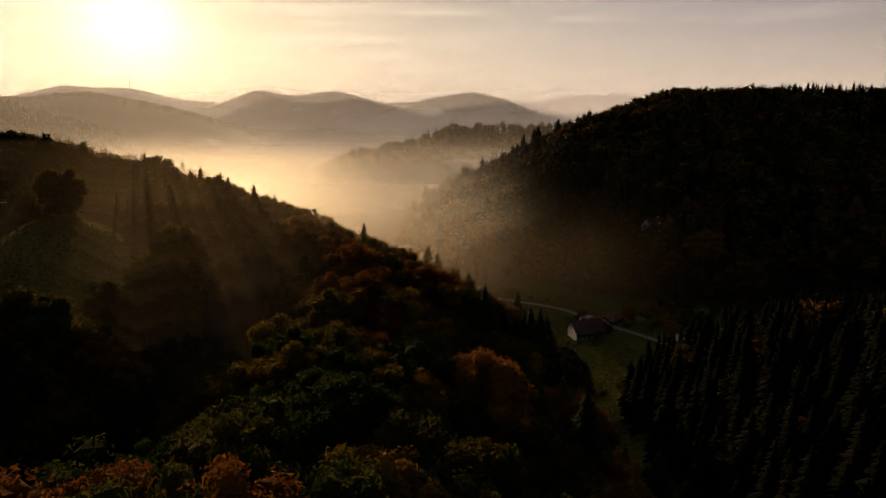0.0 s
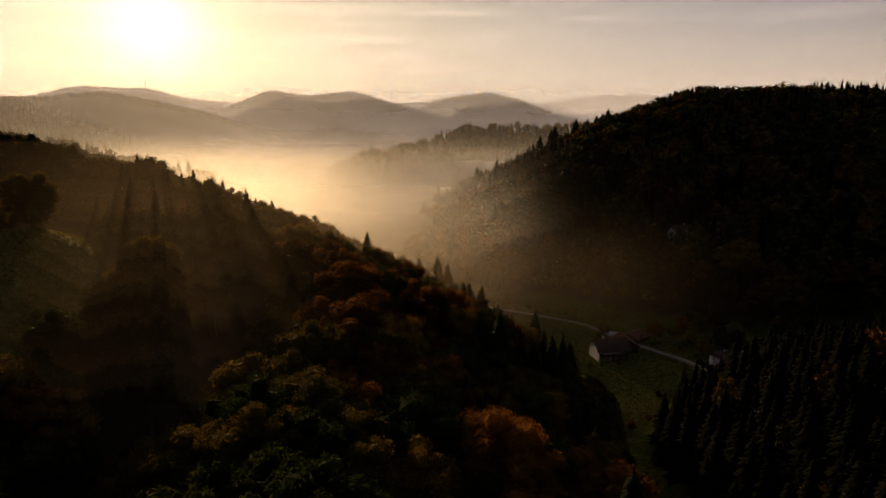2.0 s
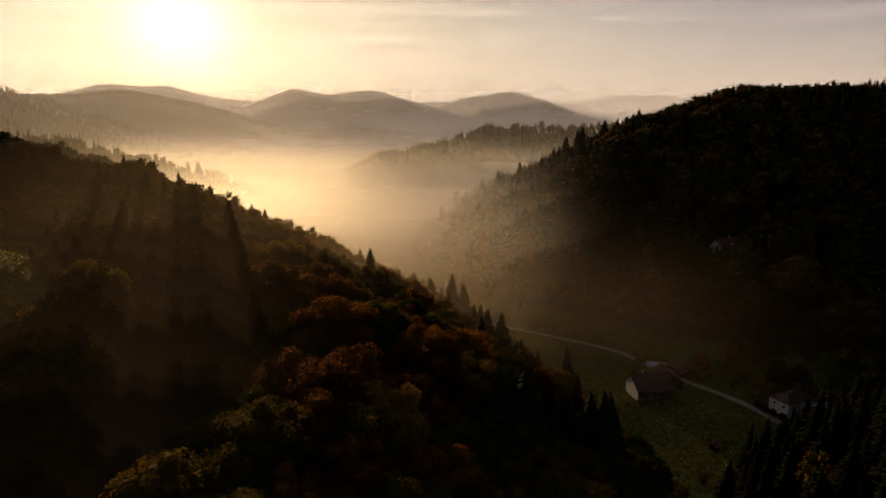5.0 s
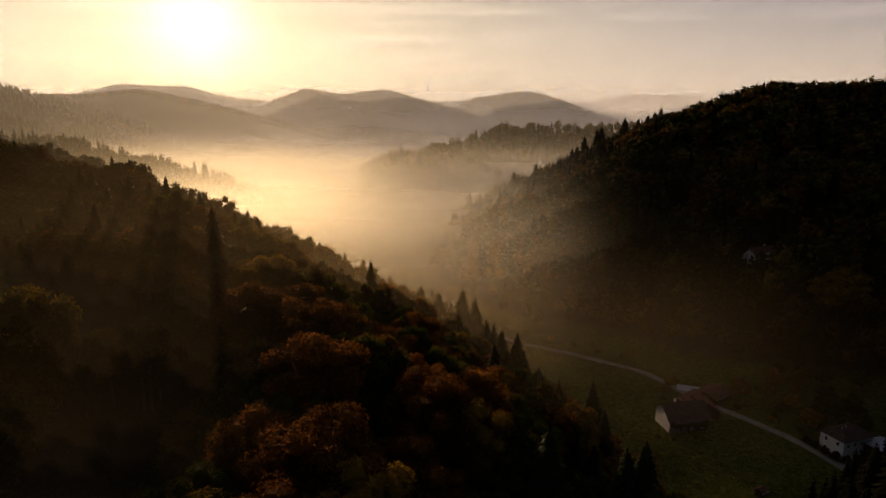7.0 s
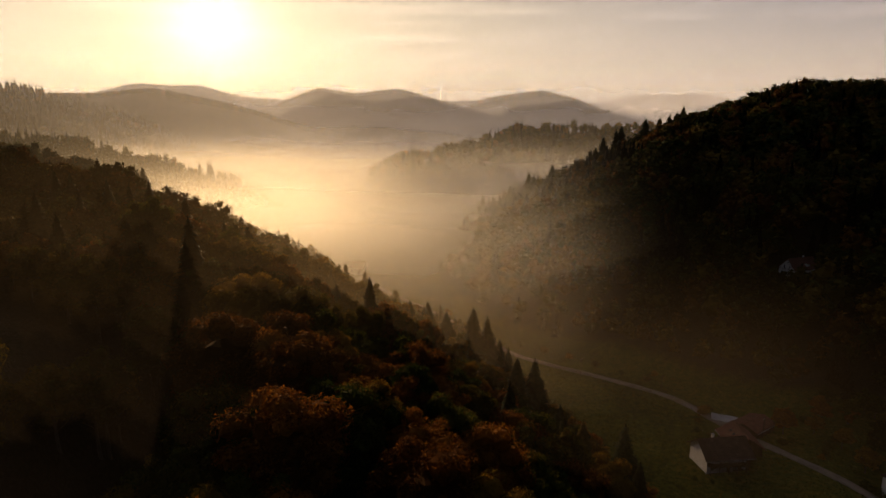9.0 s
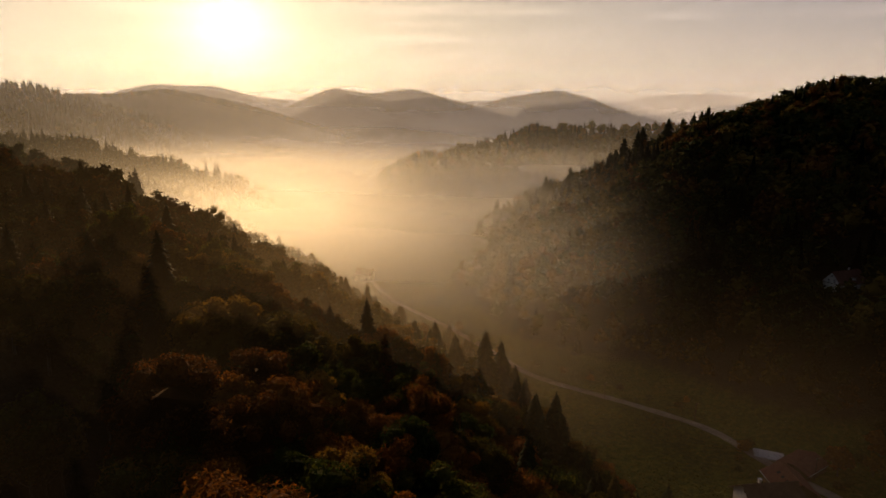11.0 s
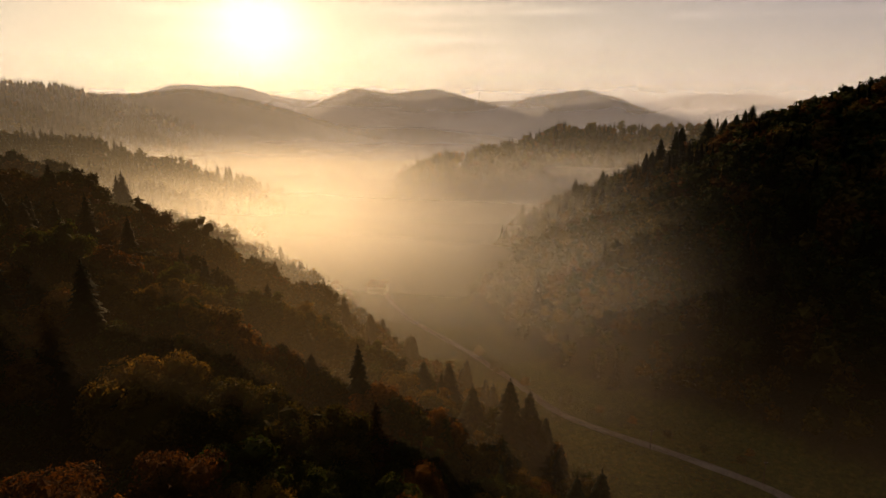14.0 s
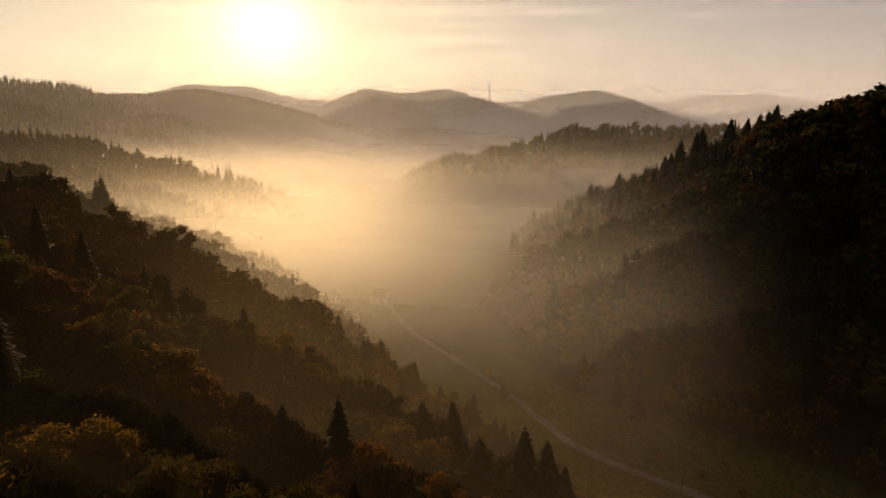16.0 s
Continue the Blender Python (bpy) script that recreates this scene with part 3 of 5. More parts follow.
def broadleaf_crown(seed, radius, height, sprays, size, base=0.22, lobes=30, coarse=False):
    """A lobed dome of foliage: boughs thrown outwards and upwards, each a dense clump set with sprays of leaves."""
    rng = np.random.default_rng(seed)
    mid, semi = height * (base + 1) / 2, height * (1 - base) / 2
    k = np.arange(lobes) + 0.5
    up = 1 - (1.55 if base > 0.07 else 1.9) * k / lobes
    turn = 2.39996 * k + rng.uniform(0, 6.28)
    flat = np.sqrt(np.maximum(0.02, 1 - up * up))
    d = np.stack([np.cos(turn) * flat, np.sin(turn) * flat, up], 1) + rng.normal(0, 0.14, (lobes, 3))
    d /= np.linalg.norm(d, axis=1)[:, None]
    reach = rng.uniform(0.52, 0.84, lobes)[:, None]
    lob = d * reach * [radius, radius, semi] + [0, 0, mid]
    lr = rng.uniform(0.24, 0.4, lobes) * radius * (16 / max(lobes, 8)) ** 0.25
    vs, ts, at = [], [], 0
    for c, r in zip(lob, lr):
        v, t = clump_core(c, r * (0.9 if coarse else 0.8), rng, coarse)
        vs.append(v)
        ts.append(t + at)
        at += len(v)
    v, t = clump_core(np.array([0, 0, mid]), min(radius, semi) * 0.72, rng, False)
    vs.append((v - [0, 0, mid]) * [1, 1, semi / min(radius, semi)] + [0, 0, mid])
    ts.append(t + at)
    at += len(v)
    pick = rng.integers(0, lobes, sprays)
    o = rng.normal(0, 1, (sprays, 3)) + d[pick] * 0.9 + [0, 0, 0.35]
    o /= np.linalg.norm(o, axis=1)[:, None]
    c = lob[pick] + o * (lr[pick] * rng.uniform(0.8, 1.18, sprays))[:, None] * [1, 1, 0.85]
    v, t = leaf_sprays(c, o, size, rng)
    vs.append(v)
    ts.append(t + at)
    return np.concatenate(vs), np.concatenate(ts)


def conifer_crown(seed, radius, height, whorls, boughs, parts, base=0.1):
    """Whorls of drooping boughs, each a toothed blade, that taper to a thin leader."""
    rng = np.random.default_rng(seed)
    vs, ts, at = [], [], 0
    for w in range(whorls):
        f = (w + rng.uniform(-0.2, 0.2)) / whorls
        high = height * (base + (0.97 - base) * max(0.0, f))
        r = radius * (1 - max(0, f)) ** 0.72 * rng.uniform(0.8, 1.12) + 0.25
        turn = rng.uniform(0, 6.28)
        for b in range(boughs):
            ang = turn + 6.283 * (b + rng.uniform(-0.3, 0.3)) / boughs
            ln = r * rng.uniform(0.66, 1.2)
            z = high + rng.uniform(-0.6, 0.6) * height * 0.9 / whorls
            dx, dy = math.cos(ang), math.sin(ang)
            sag = ln * rng.uniform(0.4, 0.85)
            wid = ln * (0.34 if boughs < 8 else 0.25) + 0.12
            spine = [(0, 0.05 * ln)] + [(ln * (i + 1) / parts, -sag * ((i + 1) / parts) ** 1.4 + (0.12 * ln if i == parts - 1 else 0)) for i in range(parts)]
            for i in range(parts):
                (r0, z0), (r1, z1) = spine[i], spine[i + 1]
                w0 = wid * (1 - 0.55 * i / parts)
                for sgn in (1, -1):
                    vs += [(dx * r0, dy * r0, z + z0), (dx * r1, dy * r1, z + z1),
                           (dx * (r0 * 0.35 + r1 * 0.65) - dy * w0 * sgn, dy * (r0 * 0.35 + r1 * 0.65) + dx * w0 * sgn, z + z0 * 0.4 + z1 * 0.6 - 0.3 * w0)]
                    ts.append((at, at + 1, at + 2))
                    at += 3
    ring = 7
    for lvl in range(4):
        r0, r1 = radius * 0.55 * (1 - lvl / 4) ** 0.9 * rng.uniform(0.9, 1.1), radius * 0.55 * (1 - (lvl + 1) / 4) ** 0.9
        z0, z1 = height * (base + (0.95 - base) * lvl / 4), height * (base + (0.95 - base) * (lvl + 1) / 4)
        for k in range(ring):
            a, b = 6.283 * k / ring, 6.283 * (k + 1) / ring
            vs += [(r0 * math.cos(a), r0 * math.sin(a), z0), (r0 * math.cos(b), r0 * math.sin(b), z0), (r1 * math.cos(b), r1 * math.sin(b), z1), (r1 * math.cos(a), r1 * math.sin(a), z1)]
            ts += [(at, at + 1, at + 2), (at, at + 2, at + 3)]
            at += 4
    for k in range(3):
        a = 2.09 * k
        vs += [(0.22 * math.cos(a), 0.22 * math.sin(a), height * 0.955), (0.22 * math.cos(a + 2.09), 0.22 * math.sin(a + 2.09), height * 0.955), (0, 0, height)]
        ts.append((at, at + 1, at + 2))
        at += 3
    return np.array(vs), np.array(ts)


def trunk_mesh(name, seed, height, radius, limbs, sides=7):
    """A tapered, slightly bent stem with a flared foot and rising limbs."""
    rng = np.random.default_rng(seed)
    vs, ts = [], []

    def tube(path, radii, k):
        first = len(vs)
        for (px, py, pz), r in zip(path, radii):
            for j in range(k):
                a = 6.283 * j / k
                vs.append((px + r * math.cos(a), py + r * math.sin(a), pz))
        for i in range(len(path) - 1):
            for j in range(k):
                a, b = first + i * k + j, first + i * k + (j + 1) % k
                ts.extend([(a, b, b + k), (a, b + k, a + k)])

    bend = rng.normal(0, 0.012 * height, (6, 2)).cumsum(0) * 0.5
    zs = [-1.5, 0.6, height * 0.25, height * 0.5, height * 0.75, height * 0.97]
    tube([(bx, by, z) for (bx, by), z in zip(bend, zs)], [radius * 1.5, radius, radius * 0.85, radius * 0.6, radius * 0.35, radius * 0.05], sides)
    for i in range(limbs):
        f = rng.uniform(0.25, 0.7)
        a, ln = rng.uniform(0, 6.283), height * rng.uniform(0.18, 0.3)
        z0 = height * f
        p0 = (bend[2][0], bend[2][1], z0)
        p1 = (p0[0] + math.cos(a) * ln * 0.5, p0[1] + math.sin(a) * ln * 0.5, z0 + ln * 0.35)
        p2 = (p0[0] + math.cos(a) * ln, p0[1] + math.sin(a) * ln, z0 + ln * 0.9)
        tube([p0, p1, p2], [radius * 0.35, radius * 0.22, radius * 0.06], 4)
    return tri_mesh(name, vs, ts, [BARK], smooth=True)


# near kinds: crown mesh, trunk mesh, label, category
NEAR = {}


def near_kind(key, name, crown, mat, trunk, label):
    v, t = crown
    me = tri_mesh(name + "_crown", v, t, [mat])
    NEAR.setdefault(key, []).append((name, me, trunk, label))


for k in range(4):
    for fine, sprays, size in (("", 2600, 0.36), ("_fine", 7600, 0.23)):
        near_kind("green" + fine, "beech_tree", broadleaf_crown(10 + k, 6.0 + 0.5 * k, 20, sprays, size, lobes=34), LEAF_GREEN, trunk_mesh("beech_trunk", 10 + k, 15, 0.34, 6), "tall beech with a dense dark green crown")
        near_kind("olive" + fine, "oak_tree", broadleaf_crown(20 + k, 6.2 + 0.5 * k, 20, sprays, size, lobes=34), LEAF_OLIVE, trunk_mesh("oak_trunk", 20 + k, 15, 0.36, 6), "broad oak turning olive yellow in the autumn wood")
        near_kind("rust" + fine, "beech_tree", broadleaf_crown(30 + k, 6.0 + 0.5 * k, 20, sprays, size, lobes=34), LEAF_RUST, trunk_mesh("beech_trunk", 30 + k, 15, 0.34, 6), "beech in rust-red autumn leaf on the wooded slope")
        near_kind("gold" + fine, "maple_tree", broadleaf_crown(40 + k, 5.4 + 0.5 * k, 19, sprays, size, lobes=30), LEAF_GOLD, trunk_mesh("maple_trunk", 40 + k, 14, 0.3, 6), "maple in golden autumn leaf among darker trees")
    near_kind("spruce", "spruce_tree", conifer_crown(50 + k, 5.4 + 0.35 * k, 26, 44, 13, 1), NEEDLE, trunk_mesh("spruce_trunk", 50 + k, 25, 0.3, 0), "tall dark spruce with drooping boughs and pointed top")
    near_kind("larch", "larch_tree", conifer_crown(60 + k, 4.6 + 0.3 * k, 23, 40, 12, 1), LARCH, trunk_mesh("larch_trunk", 60 + k, 22, 0.26, 0), "slender larch with yellowing needles on the slope")

for k in range(4):
    for key, name, mat, text in (("small_green", "fruit_tree", LEAF_GREEN, "small dark green fruit tree"), ("small_olive", "fruit_tree", LEAF_OLIVE, "small olive-green fruit tree"),
                                 ("small_gold", "fruit_tree", LEAF_GOLD, "small golden fruit tree"), ("small_rust", "fruit_tree", LEAF_RUST, "small rust-coloured fruit tree")):
        near_kind(key, name, broadleaf_crown(200 + k, 6.5, 20, 700, 0.95, 0.1, 16, True), mat, NEAR["green"][k][2], text)

GROUPS = {**{kind + fine: "broadleaf trees of the spur" for kind in ("green", "olive", "rust", "gold") for fine in ("", "_fine")}, "spruce": "conifers of the spur", "larch": "conifers of the spur"}
CATEGORY = {"fruit_tree": "fruit tree", "beech_tree": "beech tree", "oak_tree": "oak tree", "maple_tree": "maple tree", "spruce_tree": "spruce tree", "larch_tree": "larch tree"}


def plant(kind, variant, x, y, scale, turn, label="", group="", wide=1.0):
    name, crown, trunk, text = NEAR[kind][variant % 4]
    e = new(name)
    e.matrix_basis = Matrix.LocRotScale((x, y, float(land(x, y))), Euler((0, 0, turn)), (scale * wide, scale * wide, scale))
    for nm, me in (("trunk", trunk), ("crown", crown)):
        p = new(nm, me)
        p.parent = e
    tagged(e, label or text, CATEGORY[name], group or GROUPS[kind])
    return e


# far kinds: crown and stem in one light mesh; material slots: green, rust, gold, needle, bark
FAR_MATS = [FAR_GREEN, FAR_RUST, FAR_GOLD, FAR_NEEDLE_SHADED]
FAR_SHAPES = {"leaf": [broadleaf_crown(70 + k, 6.4, 19, 84, 1.7, 0.12, 9, True) for k in range(6)],
              "needle": [conifer_crown(80 + k, 5.4, 23, 12, 7, 1, 0.04) for k in range(6)],
              "leaf_mid": [broadleaf_crown(90 + k, 6.3, 19, 430, 0.95, 0.12, 15) for k in range(6)],
              "needle_mid": [conifer_crown(100 + k, 5.4, 23, 24, 8, 1, 0.04) for k in range(6)],
              "leaf_dot": [broadleaf_crown(110 + k, 7.5, 17, 10, 4.0, 0.0, 3, True) for k in range(6)],
              "needle_dot": [conifer_crown(120 + k, 5.5, 22, 5, 5, 1, 0.03) for k in range(6)]}


def far_wood(name, label, trees):
    """Woodland in one object. trees: x, y, shape, slot, scale."""
    rng = np.random.default_rng(len(trees))
    vs, ts, mi, at = [], [], [], 0
    if not len(trees):
        return
    xy = np.array([(t[0], t[1]) for t in trees])
    zs = land(xy[:, 0], xy[:, 1])
    for (x, y, shape, slot, sc), z in zip(trees, zs):
        v, t = FAR_SHAPES[shape][rng.integers(0, 6)]
        a = rng.uniform(0, 6.283)
        c, s = math.cos(a), math.sin(a)
        w = sc * rng.uniform(0.88, 1.15)
        q = np.empty_like(v)
        q[:, 0], q[:, 1], q[:, 2] = (v[:, 0] * c - v[:, 1] * s) * w + x, (v[:, 0] * s + v[:, 1] * c) * w + y, v[:, 2] * sc + z - 0.5
        vs.append(q)
        ts.append(t + at)
        mi.append(np.full(len(t), slot))
        at += len(v)
    ob = new(name, tri_mesh(name, np.concatenate(vs), np.concatenate(ts), FAR_MATS, np.concatenate(mi)))
    tagged(ob, label, "woodland", kind="stuff")


def scatter(x0, x1, y0, y1, pitch, seed):
    rng = np.random.default_rng(seed)
    gx, gy = np.meshgrid(np.arange(x0, x1, pitch), np.arange(y0, y1, pitch * 0.88))
    gx = gx + (np.arange(gx.shape[0]) % 2)[:, None] * pitch / 2
    x = (gx + rng.uniform(-0.47, 0.47, gx.shape) * pitch).ravel()
    y = (gy + rng.uniform(-0.47, 0.47, gy.shape) * pitch).ravel()
    return x, y, rng


def in_sight(x, y, margin=45.0):
    """Ground that the flight overlooks, with a margin."""
    return (y > 5) and (-margin - max(0.84 * (y + 21), 1.12 * (y - 148)) < x < margin + 0.82 * (y + 21))


def wood_kind(rng, conifer, rust, gold):
    u = rng.random()
    if u < conifer:
        return "needle"
    u = rng.random()
    return "rust" if u < rust else "gold" if u < rust + gold else "green"


SLOT = {"green": 0, "rust": 1, "gold": 2, "needle": 3}


# single trees that stand out of the spur's wood: kind, x, y, height of the top, breadth
SPUR_LANDMARKS = [
    ("rust", -44.5, 169.5, 69.5, 1.1), ("rust", -30.6, 164.2, 66.5, 1.0), ("gold", -52.5, 199, 70.8, 1.05), ("olive", -39.2, 198.5, 66.3, 1.0), ("rust", -23, 142, 68.7, 1.15), ("rust", -5.2, 140, 63.7, 1.0),
    ("rust", -17.3, 119.5, 67.8, 1.1), ("rust", -14.5, 203.3, 51.8, 0.9), ("gold", -97.8, 244, 75.6, 1.0), ("rust", -7.5, 151.6, 61, 1.0), ("olive", -45, 214.5, 62, 1.0), ("olive", -27.2, 205.3, 59.6, 0.9),
    ("rust", -35.7, 178.4, 66.9, 1.0), ("olive", -54.6, 228, 62.5, 1.0), ("green", -5, 79, 63, 1.35), ("rust", 8.5, 78, 61.5, 1.0), ("gold", -9, 112, 66, 1.0), ("olive", -101, 238, 79.2, 1.0), ("green", -126, 244, 80, 1.1),
    ("spruce", 13.8, 134.4, 57.8, 1.1), ("spruce", 42.3, 142, 34.3, 1.1), ("spruce", 32, 143.6, 41.8, 1.1), ("spruce", 10.6, 220.7, 42, 1.15), ("green", -92.2, 229, 82.1, 0.9), ("spruce", -47.4, 300.5, 41.8, 1.2),
    ("spruce", -58, 307, 40, 1.2), ("spruce", -53, 302, 38.5, 1.2), ("spruce", -90, 340, 49, 1.2), ("spruce", -23.1, 258, 45.6, 1.15), ("spruce", -31.7, 272.7, 42.8, 1.15), ("spruce", -170, 349, 80, 1.1), ("spruce", -166, 347, 82, 1.1),
    ("spruce", -72.8, 249, 71.1, 1.15), ("spruce", -85, 259, 70.8, 1.0), ("spruce", -17.7, 263, 43.8, 1.15), ("spruce", -9.8, 243.3, 46.9, 1.2), ("spruce", -1.9, 248, 47.1, 1.2), ("spruce", 2.5, 252, 42.6, 1.15),
    ("spruce", -42.4, 233.7, 60.6, 1.15), ("spruce", -64, 262, 62, 1.1), ("spruce", 27, 163, 38.5, 1.1), ("spruce", 16, 229, 38.5, 1.15), ("spruce", 22, 196, 36, 1.1), ("spruce", -78, 252, 66, 1.0), ("gold", -71, 223.5, 72.6, 1.0), ("olive", -143, 329, 68.5, 1.0), ("olive", -116.5, 314, 69.8, 1.0), ("green", -158, 306, 85.3, 1.0), ("olive", -127, 306, 71, 1.0), ("green", -105, 300, 66, 1.0), ("green", -201, 317, 95, 1.0), ("spruce", -80, 244, 65, 1.0)]


def build_spur_trees():
    x, y, rng = scatter(-420, 60, -40, 480, 7.4, 5)
    s, cl, rd, ground = spur_distance(x, y), clearing(x, y), road_distance(x, y), land(x, y)
    near, far = {"leaf": [], "needle": []}, []
    for xi, yi, si, ci, ri, gi in zip(x, y, s, cl, rd, ground):
        if si < 4 or ci < 1.1 or ri < 5 or not in_sight(xi, yi) or math.dist((xi, yi), (-75, 146)) < 13 or math.dist((xi, yi), (-124, 176)) < 12:
            continue
        if any(math.dist((xi, yi), (lx, ly)) < (4.6 if kind == "spruce" else 6.0) for kind, lx, ly, _, _ in SPUR_LANDMARKS):
            continue
        patch = float(smooth_noise(xi, yi, 26.0, 6.0))
        conifer = 0.1 + (0.42 if si < 34 and yi > 185 else 0.25 if si < 60 and yi > 200 else 0.0) + (0.25 if si > 150 and yi > 200 else 0) + (0.35 if si < 30 and yi < 190 else 0)
        hollow = math.hypot((xi + 55) / 24, (yi - 105) / 75) < 1
        if (hollow and math.hypot(xi + 74, yi - 125) < 16) or math.hypot((xi + 61) / 10, (yi - 150) / 52) < 1 or (-104 < xi < -76 and 136 < yi < 192):
            continue
        kind = "green" if hollow and rng.random() < 0.8 else wood_kind(rng, conifer + 0.15 * patch, 0.2 + 0.25 * patch + (0.12 if -60 < xi < 15 and 90 < yi < 230 else 0), 0.24)
        if kind == "needle" and -112 < xi < 6 and yi < 200:
            kind = "green"
        sc = rng.uniform(0.78, 1.12)
        if si < 14:
            sc *= 0.85
        if kind == "needle":
            sc *= rng.uniform(0.62, 1.05)
        if -178 < xi < -104 and 180 < yi < 285:
            sc = min(sc, (80 + 2 * rng.random() - gi) / 20)
        if -112 < xi < -66 and 185 < yi < 226:
            sc = min(sc, (73 + 3 * rng.random() - gi) / 20)
        if kind == "needle" and xi < -150:
            sc = min(sc, 0.75)
        if -155 < xi < -66 and yi > 280:
            sc *= 1.15
        if xi > -48 and yi > 192:
            sc *= 0.8
        if yi > 158 and abs(xi + 101 + 0.465 * (yi - 149)) < 15:
            sc = min(sc, max(0.3, (65 + 0.1636 * (yi - 149) - gi) / 20))
        tree = (xi, yi, kind, sc, rng.uniform(0, 6.28), int(rng.integers(0, 4)), rng.random())
        reach = math.hypot(xi, yi - min(max(yi - 60, 20), 140))
        if yi < 345 and xi > -200:
            near["needle" if kind == "needle" else "leaf"].append((reach + (60 if yi < 62 else 0), tree))
        else:
            far.append(tree)
    for sort, most in (("leaf", 470), ("needle", 250)):
        near[sort].sort(key=lambda entry: entry[0])
        far += [tree for _, tree in near[sort][most:]]
        for i, (_, (xi, yi, kind, sc, turn, v, u)) in enumerate(near[sort][:most]):
            kind = ("larch" if u < 0.25 else "spruce") if kind == "needle" else "olive" if kind == "green" and u < 0.5 else kind
            plant(kind + ("_fine" if sort == "leaf" and i < 150 else ""), v, xi, yi, sc, turn)
    far_wood("spur_woodland", "mixed autumn woodland of beech and spruce on the spur",
             [(xi, yi, ("needle" if kind == "needle" else "leaf") + ("_mid" if yi < 420 and xi > -260 else ""), SLOT[kind], sc) for xi, yi, kind, sc, _, _, _ in far])
    print("spur", len(near["leaf"]), len(near["needle"]), len(far))
    for i, (kind, xi, yi, top, wide) in enumerate(SPUR_LANDMARKS):
        plant_to(kind if kind == "spruce" or yi > 210 else kind + "_fine", i, xi, yi, top, i * 1.3, "tall pointed spruce rising above the lower wood edge" if kind == "spruce" else "", wide)


def plant_to(kind, variant, x, y, top, turn, label="", wide=1.0):
    """A tree whose top reaches a given height."""
    tall = {"spruce": 26.0, "larch": 23.0}.get(kind, 20.0)
    size = (top - float(land(x, y))) / tall
    return plant(kind, variant, x, y, size, turn, label, "", wide * min(1.5, max(1.0, 0.8 / size)))


build_spur_trees()
# the two great trees by the pasture
near_kind("great", "beech_tree", broadleaf_crown(301, 10.0, 24.0, 15000, 0.3, 0.06, 60), LEAF_OLIVE, trunk_mesh("great_trunk", 301, 17, 0.6, 8), "great spreading beech with a rounded olive crown beside the pasture")
NEAR["great"] *= 4
GROUPS["great"] = "solitary trees by the pasture"
plant("great", 0, -75, 147, (76.8 - float(land(-75, 147))) / 25.0, 0.4, wide=0.72)
plant("gold_fine", 2, -72, 136, (71 - float(land(-72, 136))) / 19, 2.1, "golden-green tree close before a great beech", "solitary trees by the pasture", 0.95)
# trees added to fill the dark cone that is a great beech's shadow
for i, (x, y, top, kind) in enumerate([(-77, 128, 67, "green"), (-69, 127, 64, "olive"), (-80, 119, 62, "green"), (-71, 116, 60, "green"), (-82, 109, 58, "green"), (-73, 105, 56, "olive"), (-64, 118, 55, "green")]):
    plant(kind, i, x, y, (top - float(land(x, y))) / 19, i * 1.1, "tree added in the shadow cone below a great beech", "trees of the hollow", 1.0)
plant("great", 0, -124, 176, (90 - float(land(-124, 176))) / 25.0, 1.2, "rounded dark tree at the upper edge of the pasture", "solitary trees by the pasture", 1.0)


def build_knoll_trees():
    x, y, rng = scatter(40, 330, 0, 250, 5.6, 8)
    far, n = [], 0
    for xi, yi, si in zip(x, y, knoll_distance(x, y)):
        if si < 4 or not in_sight(xi, yi, 20):
            continue
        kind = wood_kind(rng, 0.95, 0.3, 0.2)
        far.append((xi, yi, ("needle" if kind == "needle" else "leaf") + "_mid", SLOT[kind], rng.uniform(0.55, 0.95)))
    far_wood("knoll_woodland", "spruce wood with shade-darkened needles and a few broadleaf trees", far)


build_knoll_trees()


def build_hill_trees():
    x, y, rng = scatter(-60, 620, 255, 860, 9.0, 9)
    far = []
    for xi, yi, si, gi, ri in zip(x, y, hill_distance(x, y), garden(x, y), road_distance(x, y)):
        if si < 7 or gi < 1.05 or ri < 6 or not in_sight(xi, yi, 60) or (xi > 330 and yi > 640):
            continue
        patch = float(smooth_noise(xi, yi, 40.0, 7.0))
        conifer = 0.1 + (0.65 if (si < 150 and yi > 480) else 0) + (0.5 if xi > 345 else 0) + 0.15 * patch
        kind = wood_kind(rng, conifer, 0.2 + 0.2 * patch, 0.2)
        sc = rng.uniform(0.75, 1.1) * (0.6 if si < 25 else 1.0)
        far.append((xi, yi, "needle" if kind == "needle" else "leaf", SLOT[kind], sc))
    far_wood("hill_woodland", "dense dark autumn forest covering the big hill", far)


build_hill_trees()


